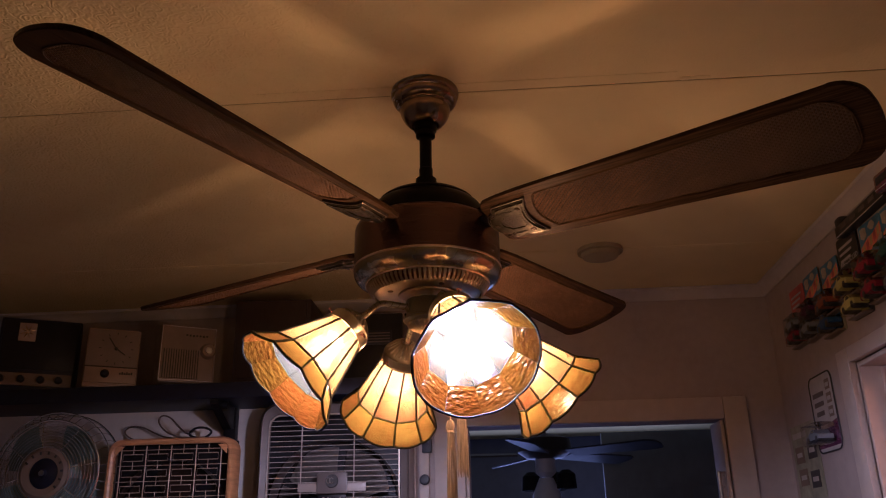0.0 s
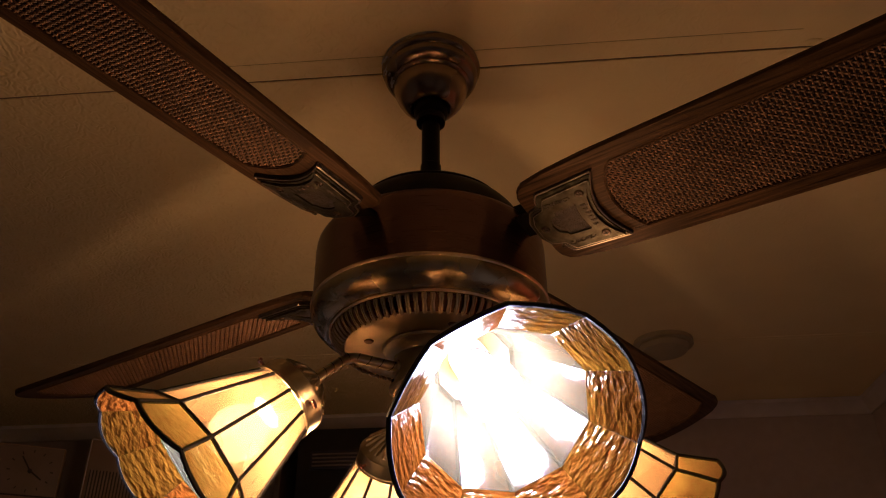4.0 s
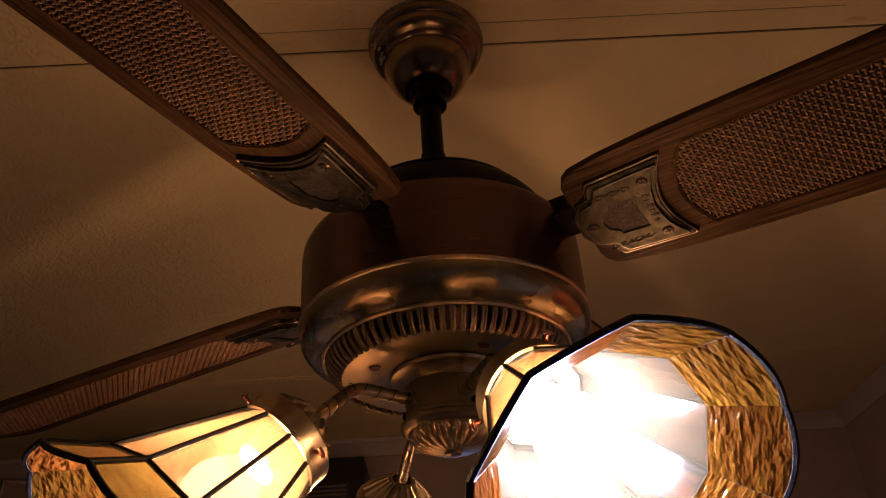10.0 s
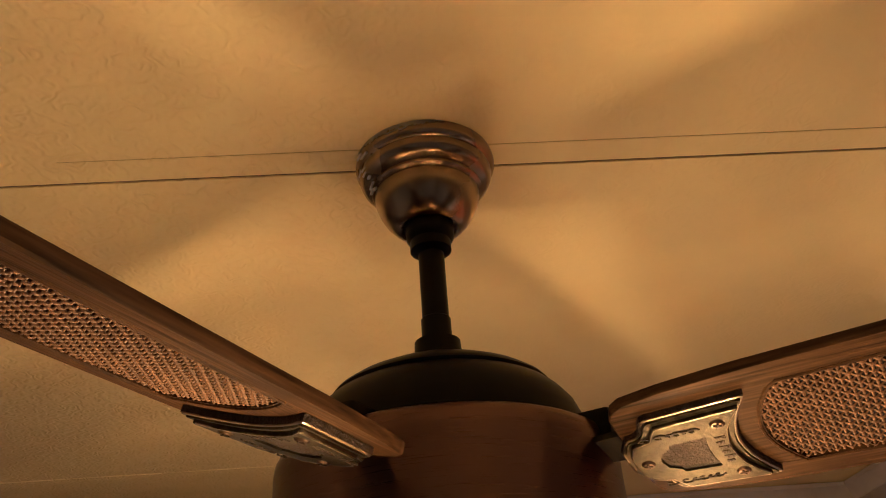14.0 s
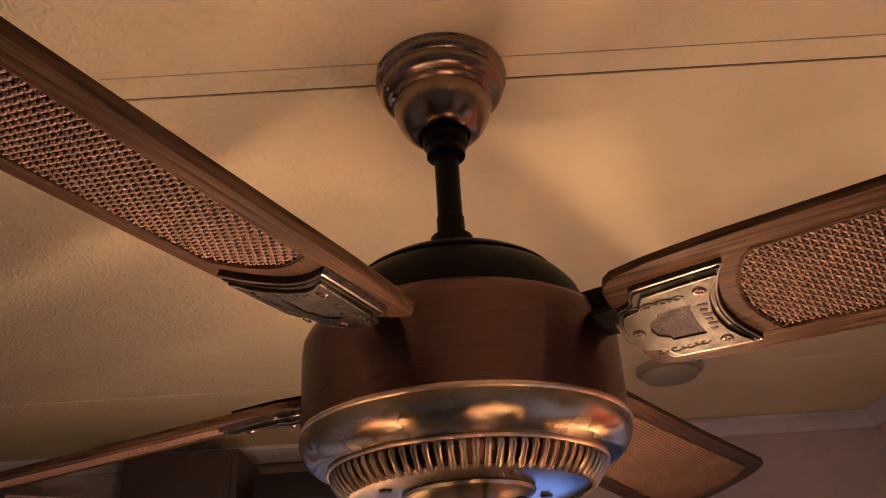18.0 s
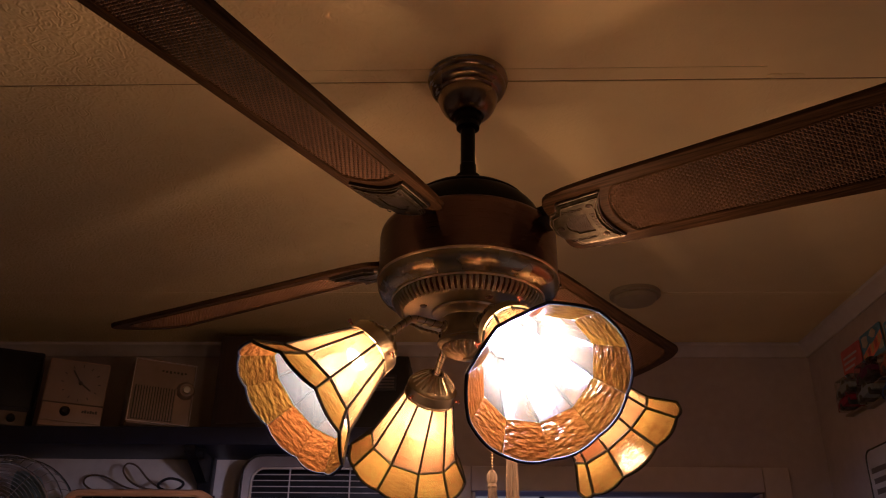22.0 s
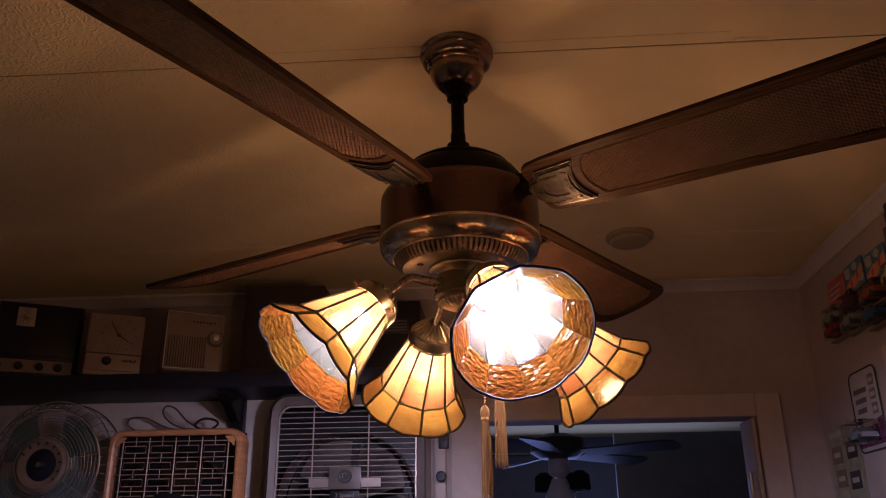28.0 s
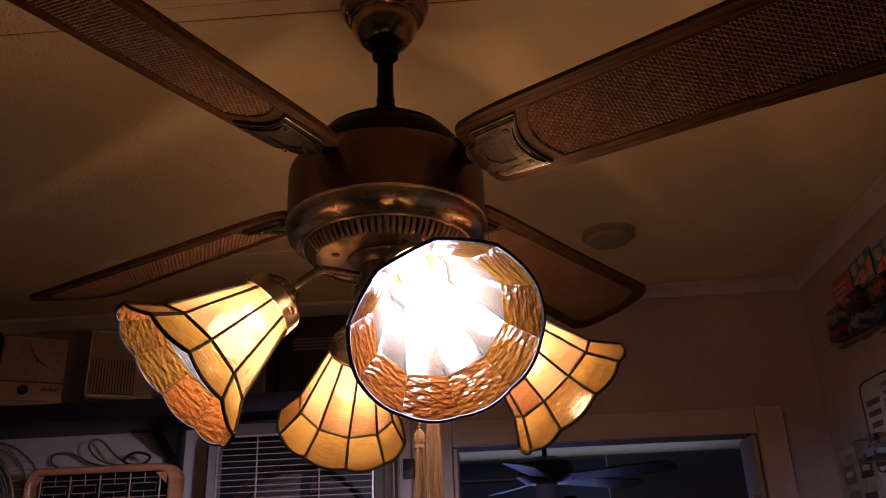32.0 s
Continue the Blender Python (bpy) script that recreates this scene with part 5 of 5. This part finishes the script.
for k in range(5):
    x = -0.136 + 0.068 * k
    part("lattice_post", bar((x, 0.004, 0.02), (x, 0.004, H2 - 0.02), 0.0016), M["gold_wire"], lf)
for k in range(11):
    z = H2 - 0.03 - 0.0405 * k
    part("lattice_rail", bar((-W2 + 0.02, 0.005, z), (W2 - 0.02, 0.005, z), 0.0011), M["gold_wire"], lf)
brick = finish("lattice_brick", tube([(-0.027, 0.001, -0.0085), (0.027, 0.001, -0.0085), (0.027, 0.001, 0.0085), (-0.027, 0.001, 0.0085)], 0.0011, 5, closed=True), M["gold_wire"])
stub = finish("lattice_stub", bar((0, 0.002, 0.0085), (0, 0.002, 0.032)), M["gold_wire"])
for r in range(10):
    z = H2 - 0.05 - 0.0405 * r
    for k in range(4):
        x = -0.102 + 0.068 * k
        b = part("lattice_brick", brick, None, lf, m=pose(x, 0, z))
        part("lattice_stub", stub, None, b)
part("name_plate", boxed(-0.040, 0.028, -0.002, 0.002, 0.256, 0.292, bevel=0.001), M["black"], lf)
for a, b in (((-W2 + 0.02, H2 - 0.045), (-W2 + 0.045, H2 - 0.02)), ((W2 - 0.02, H2 - 0.045), (W2 - 0.045, H2 - 0.02))):
    part("corner_gusset", slab([a, b, (a[0], b[1])], -0.001, 0.002, m=pose(0, 0, 0, 90)), M["orange_wood"], lf)

# cord looped behind the lattice fan
cord = thing("power_cord", pose(-0.74, 1.0, 1.9905), "brown power cord coiled on top of the lattice fan", "cord")
pts = [(0.02, 0.0, 0.003), (-0.03, 0.02, 0.03), (-0.07, 0.03, 0.066), (-0.095, 0.03, 0.072), (-0.102, 0.03, 0.055), (-0.08, 0.025, 0.03), (-0.04, 0.01, 0.012), (0.0, 0.005, 0.006), (0.045, 0.0, 0.006)]
def bowed(p, n=6):
    out = []
    for k in range(len(p) - 1):
        q = [Vector(p[max(0, min(len(p) - 1, k + d))]) for d in (-1, 0, 1, 2)]
        for f in np.linspace(0, 1, n, endpoint=False):
            out.append(0.5 * ((2 * q[1]) + (q[2] - q[0]) * f + (2 * q[0] - 5 * q[1] + 4 * q[2] - q[3]) * f * f + (3 * q[1] - q[0] - 3 * q[2] + q[3]) * f ** 3))
    return out + [Vector(p[-1])]
part("loop", tube(bowed(pts), 0.0024, 7), M["cord"], cord)
part("back_loop", tube(bowed([(-0.02, 0.03, 0.004), (-0.10, 0.06, 0.02), (-0.17, 0.08, 0.05), (-0.21, 0.08, 0.05), (-0.215, 0.08, 0.03), (-0.16, 0.06, 0.006), (-0.08, 0.03, 0.004)]), 0.0024, 7), M["cord"], cord)
part("bundle", tube([(0.03 + 0.03 * math.cos(t), 0.004 * math.sin(3 * t), 0.018 + 0.014 * math.sin(t)) for t in np.linspace(0, 12.5, 40)], 0.0032, 7), M["black"], cord)

# ---- round desk fan ----
rf = thing("desk_fan", pose(-1.103, 0.98, 1.5405), "chrome-caged desk fan with pale teal blades", "desk fan")
HC = 0.365
part("base", lathe([(0.0, 0.0), (0.10, 0.0), (0.10, 0.012), (0.06, 0.035), (0.02, 0.05), (0.0, 0.05)], 40), M["teal"], rf)
part("neck", tube([(0, 0.03, 0.04), (0, 0.045, 0.2), (0, 0.06, HC)], 0.014, 12), M["teal"], rf)
part("motor", lathe([(0.0, -0.02), (0.045, -0.018), (0.05, -0.06), (0.03, -0.11), (0.0, -0.115)], 32, m=pose(0, 0, HC, 90)), M["teal"], rf)
def circle(r, y, n=56):
    return [(r * math.cos(2 * math.pi * k / n), y, HC + r * math.sin(2 * math.pi * k / n)) for k in range(n)]
for r, y, t in ((0.166, 0.055, 0.003), (0.166, -0.005, 0.0018), (0.142, -0.028, 0.003), (0.133, -0.031, 0.0008), (0.125, -0.033, 0.0008), (0.117, -0.035, 0.0008), (0.109, -0.037, 0.0008), (0.101, -0.038, 0.0008), (0.093, -0.04, 0.0008), (0.085, -0.041, 0.0008), (0.077, -0.042, 0.0008), (0.07, -0.043, 0.0018)):
    part("cage_hoop", tube(circle(r, y), t, 6, closed=True), M["chrome"], rf)
for k in range(44):
    a = 2 * math.pi * k / 44
    d = Vector((math.cos(a), 0, math.sin(a)))
    c = Vector((0, 0, HC))
    part("cage_wire", tube([c + d * 0.142 + Vector((0, -0.028, 0)), c + d * 0.16 + Vector((0, -0.012, 0)), c + d * 0.167 + Vector((0, 0.02, 0)), c + d * 0.166 + Vector((0, 0.055, 0))], 0.001, 4), M["chrome"], rf)
for k in range(8):
    a = 2 * math.pi * (k + 0.25) / 8
    d = Vector((math.cos(a), 0, math.sin(a)))
    part("cage_spoke", tube([Vector((0, -0.045, HC)) + d * 0.06, Vector((0, -0.028, HC)) + d * 0.142], 0.0012, 5), M["chrome"], rf)
part("hub_ring", lathe([(0.040, 0.046), (0.058, 0.05), (0.066, 0.045), (0.066, 0.04), (0.040, 0.04)], 48, m=pose(0, 0, HC, 90)), M["tan"], rf, "cream hub ring with stamped letters")
for k in range(9):
    a = radians(150 - 24 * k)
    part("ring_mark", boxed(-0.0025, 0.0025, -0.0515, -0.049, -0.004, 0.004), M["ink"], rf, m=pose(0.053 * math.cos(a), 0, HC + 0.053 * math.sin(a), 0, 90 - math.degrees(a), 0))
part("hub_cap", lathe([(0.0, 0.055), (0.008, 0.054), (0.012, 0.048), (0.03, 0.044), (0.042, 0.038), (0.0, 0.036)], 40, m=pose(0, 0, HC, 90)), M["navy"], rf)
part("hub_button", lathe([(0.0, 0.061), (0.006, 0.059), (0.008, 0.053), (0.0, 0.053)], 24, m=pose(0, 0, HC, 90)), M["steel"], rf)
for k in range(4):
    part("fan_vane", fb, None, rf, m=pose(0, -0.06, HC, 0, 40 + 90 * k, 0) @ Matrix.Diagonal((0.9, 1, 0.9, 1)))
for o in rf.children:
    if o.name.startswith("fan_vane"):
        o.data = o.data if o.data.name == "teal_vane" else o.data.copy()
        o.data.materials[0] = M["teal"]

# ---- toy packs on the right wall ----


def toy_car(bm_mat, parent, m):
    prof = [(-0.034, 0.004), (-0.034, 0.011), (-0.026, 0.014), (-0.014, 0.0155), (-0.006, 0.0225), (0.010, 0.0225), (0.019, 0.0155), (0.032, 0.013), (0.034, 0.005)]
    car = part("toy_car", slab(prof, -0.0135, 0.0135), bm_mat, parent, m=m)
    part("car_window", slab([(-0.0045, 0.0165), (0.0, 0.0215), (0.0085, 0.0215), (0.0145, 0.0165)], -0.0139, 0.0139), M["ink"], car)
    for x in (-0.021, 0.021):
        part("car_wheel", lathe([(0.0, -0.0145), (0.0052, -0.0145), (0.006, -0.012), (0.006, 0.012), (0.0052, 0.0145), (0.0, 0.0145)], 16, m=pose(x, 0.0052, 0)), M["ink"], car)
    return car


def toy_pack(y, z, tilt, card, car, label, w=0.107, h=0.165, flame=True, words="", out=0.0):
    """A carded toy car on the wall: local x runs along the wall towards the camera, y up, z out of the wall."""
    ob = thing("toy_car_pack", Matrix.Translation((XR - 0.0012 - out, y, z)) @ pose(0, 0, 0, 90, 0, -90) @ pose(0, 0, 0, 0, 0, tilt), label, "toy pack", "toy car packs on the wall")
    part("card", slab(rounded(-w / 2, w / 2, 0, h, 0.006, 4), 0.0, 0.0012), M[card], ob)
    bl = part("blister", boxed(-0.045, 0.045, 0.008, 0.056, 0.0013, 0.038, bevel=0.008), M["blister"], ob, "clear plastic blister")
    bl.visible_shadow = False
    toy_car(M[car], ob, pose(0, 0.014, 0.019, 0, 0, 4) @ Matrix.Diagonal((1.15, 1.55, 1.2, 1)))
    part("base_strip", boxed(-w * 0.44, w * 0.44, 0.001, 0.005, 0.0013, 0.020, bevel=0.001), M["tan"], ob)
    if flame:
        for q, (x, y, a) in enumerate(((-0.30, 0.86, 0.17), (0.10, 0.90, 0.14), (0.38, 0.62, 0.13), (-0.08, 0.70, 0.10))):
            part("cream_patch", slab([(w * (x + a * math.cos(t) * (1.2 if k % 2 else 0.75)), h * (y + 0.55 * a * math.sin(t) * (1.0 if k % 3 else 1.3))) for k, t in enumerate(np.linspace(0, 6.28, 9)[:-1] + 0.7 * q)], 0.0012, 0.0015), M["card_cream"], ob)
        part("flame_print", slab([(-w * 0.48, h * 0.46), (-w * 0.1, h * 0.52), (w * 0.2, h * 0.58), (w * 0.49, h * 0.72), (w * 0.47, h * 0.86), (w * 0.12, h * 0.76), (-w * 0.2, h * 0.72), (-w * 0.48, h * 0.64)], 0.0013, 0.0019), M["flame"], ob)
        for k in range(5):
            part("flame_mark", slab([(-0.006, -0.012), (0.005, -0.008), (0.007, 0.012), (-0.004, 0.008)], 0.0019, 0.0024), M["card_red" if k % 2 else "yellow"], ob, m=pose(-w * 0.36 + w * 0.18 * k, h * (0.57 + 0.045 * k), 0))
    else:
        for k in range(3):
            part("print_bar", boxed(-w * 0.4, w * (0.1 + 0.1 * k), h * (0.62 + 0.1 * k), h * (0.66 + 0.1 * k), 0.0013, 0.0018), M["card_white"], ob)
    if words:
        tx = bpy.data.curves.new("pack_words", "FONT")
        tx.body, tx.size, tx.extrude, tx.align_x = words, 0.0165, 0.0003, "CENTER"
        tob = new("pack_words_curve", tx)
        bpy.context.view_layer.update()
        me = bpy.data.meshes.new_from_object(tob.evaluated_get(bpy.context.evaluated_depsgraph_get()))
        bpy.data.objects.remove(tob)
        me.materials.clear()
        me.materials.append(M["card_white"])
        part("pack_words", me, None, ob, m=pose(0, h * 0.55, 0.0022, 0, 0, 0))
    return ob


# lower row first: short packs that show below the upper row
for k, (y, cd, cr, fl) in enumerate(((1.000, "card_olive", "car_red", False), (0.890, "card_cream", "car_grey", False), (0.775, "card_olive", "car_blue", False), (0.620, "card_black", "car_yellow", False),
                                     (0.505, "card_cream", "car_red", False), (0.392, "card_olive", "car_grey", False), (0.278, "card_blue", "car_blue", True), (0.160, "card_olive", "car_yellow", False))):
    toy_pack(y, 2.166 + 0.004 * math.sin(2.1 * k) + (0.022 if k == 0 else 0.012 if k == 1 else 0), 2.5 * math.sin(1.3 * k), cd, cr, "short %s toy pack with %s car in the lower row" % (cd[5:], cr[4:]), w=0.104, h=0.10, flame=fl)
OUT = 0.0045
UP = ((0.985, "card_red", "car_grey", False), (0.868, "card_blue", "car_purple", True), (0.752, "card_blue", "car_orange", True), (0.510, "card_blue", "car_red", True), (0.396, "card_blue", "car_teal", True),
      (0.282, "card_blue", "car_purple", True), (0.168, "card_blue", "car_yellow", True), (0.054, "card_blue", "car_grey", True))
for k, (y, cd, cr, fl) in enumerate(UP):
    toy_pack(y, 2.214 + 0.006 * math.sin(2.3 * k), 2 * math.sin(1.7 * k), cd, cr, "%s toy pack with %s car in the upper row" % (cd[5:], cr[4:]), h=0.135, flame=fl, out=OUT)
toy_pack(0.630, 2.216, 0, "card_black", "car_yellow", "black toy car pack lettered AIR-COOLED with a yellow car", h=0.152, w=0.110, flame=False, words="AIR-COOLED", out=OUT)

tray = thing("toy_tray", pose(XR, 0.506, 2.358), "long flat black toy tray with white edge above the packs", "toy box")
part("tray_body", boxed(-0.026, -0.002, -0.126, 0.126, 0, 0.026, bevel=0.002), M["card_black"], tray)
part("tray_edge", tube([(-0.0265, 0.126, 0.001), (-0.0265, 0.0, 0.001), (-0.0265, -0.126, 0.001)], 0.0011, 5), M["card_white"], tray, "white printed edge")
part("tray_end", boxed(-0.025, -0.003, 0.094, 0.124, 0.0262, 0.046, bevel=0.005), M["card_black"], tray)
for k in range(4):
    part("print_bar", boxed(-0.0268, -0.0258, 0.06 - 0.05 * k, 0.090 - 0.05 * k, 0.010, 0.020), M["fan_grey"], tray)
truck = thing("toy_truck_box", pose(XR - 0.022, 0.352, 2.3585, 4), "dark plum toy truck box leaning beside the black tray", "toy box")
part("box_body", boxed(-0.020, 0.016, -0.060, 0.026, 0, 0.038, bevel=0.006), M["car_purple"], truck)
part("box_window", boxed(-0.0208, -0.0195, -0.048, 0.014, 0.014, 0.030, bevel=0.0003), M["ink"], truck)
part("box_edge", tube([(-0.0205, -0.056, 0.005), (-0.0205, 0.022, 0.005)], 0.0010, 5), M["card_white"], truck)

# single large white pack beside the door and a flat card in the corner
wp = thing("boxed_toy_pack", Matrix.Translation((XR - 0.0012, 0.945, 1.905)) @ pose(0, 0, 0, 90, 0, -90), "white rounded toy pack with a dark car in its blister", "toy pack")
part("card", slab(rounded(-0.078, 0.078, 0, 0.195, 0.022, 6), 0.0, 0.002), M["card_white"], wp)
part("card_rim", tube([(x, y, 0.0025) for x, y in rounded(-0.077, 0.077, 0.001, 0.194, 0.022, 6)], 0.0022, 6, closed=True), M["ink"], wp)
for k in range(3):
    part("word_bar", boxed(-0.062 + 0.004 * k, 0.010 - 0.006 * k, 0.140 - 0.024 * k, 0.152 - 0.024 * k, 0.002, 0.0026), M["fan_grey"], wp)
for k in range(3):
    part("can_picture", boxed(0.028, 0.058, 0.082 + 0.034 * k, 0.108 + 0.034 * k, 0.002, 0.0028, bevel=0.0003), M["tan"], wp)
    part("can_label", boxed(0.032, 0.054, 0.089 + 0.034 * k, 0.099 + 0.034 * k, 0.0028, 0.0033), M["card_white"], wp)
part("red_band", slab([(-0.077, 0.012), (0.077, 0.012), (0.077, 0.075), (-0.077, 0.055)], 0.002, 0.0026), M["car_purple"], wp)
wb = part("blister", boxed(-0.058, 0.058, 0.016, 0.070, 0.0026, 0.055, bevel=0.012), M["blister"], wp, "clear domed blister")
wb.visible_shadow = False
toy_car(M["car_grey"], wp, pose(0, 0.022, 0.026) @ Matrix.Diagonal((1.3, 1.4, 1.4, 1)))
fc = thing("flat_toy_card", Matrix.Translation((XR - 0.0012, 1.125, 1.80)) @ pose(0, 0, 0, 90, 0, -90), "faded olive toy card pinned in the room corner", "toy pack")
part("card", slab(rounded(-0.098, 0.098, 0, 0.20, 0.004, 3), 0.0, 0.0012), M["card_olive"], fc)
part("title_bar", boxed(-0.085, 0.02, 0.165, 0.18, 0.0012, 0.0018), M["card_white"], fc)
for k, (x, y) in enumerate(((-0.05, 0.12), (0.045, 0.125), (-0.045, 0.06), (0.04, 0.05))):
    part("picture_box", boxed(x - 0.032, x + 0.032, y - 0.022, y + 0.022, 0.0012, 0.002), M["card_black" if k % 2 else "tan"], fc)
    part("picture_mark", boxed(x - 0.02, x + 0.02, y - 0.006, y + 0.006, 0.002, 0.0025), M["card_white"], fc)
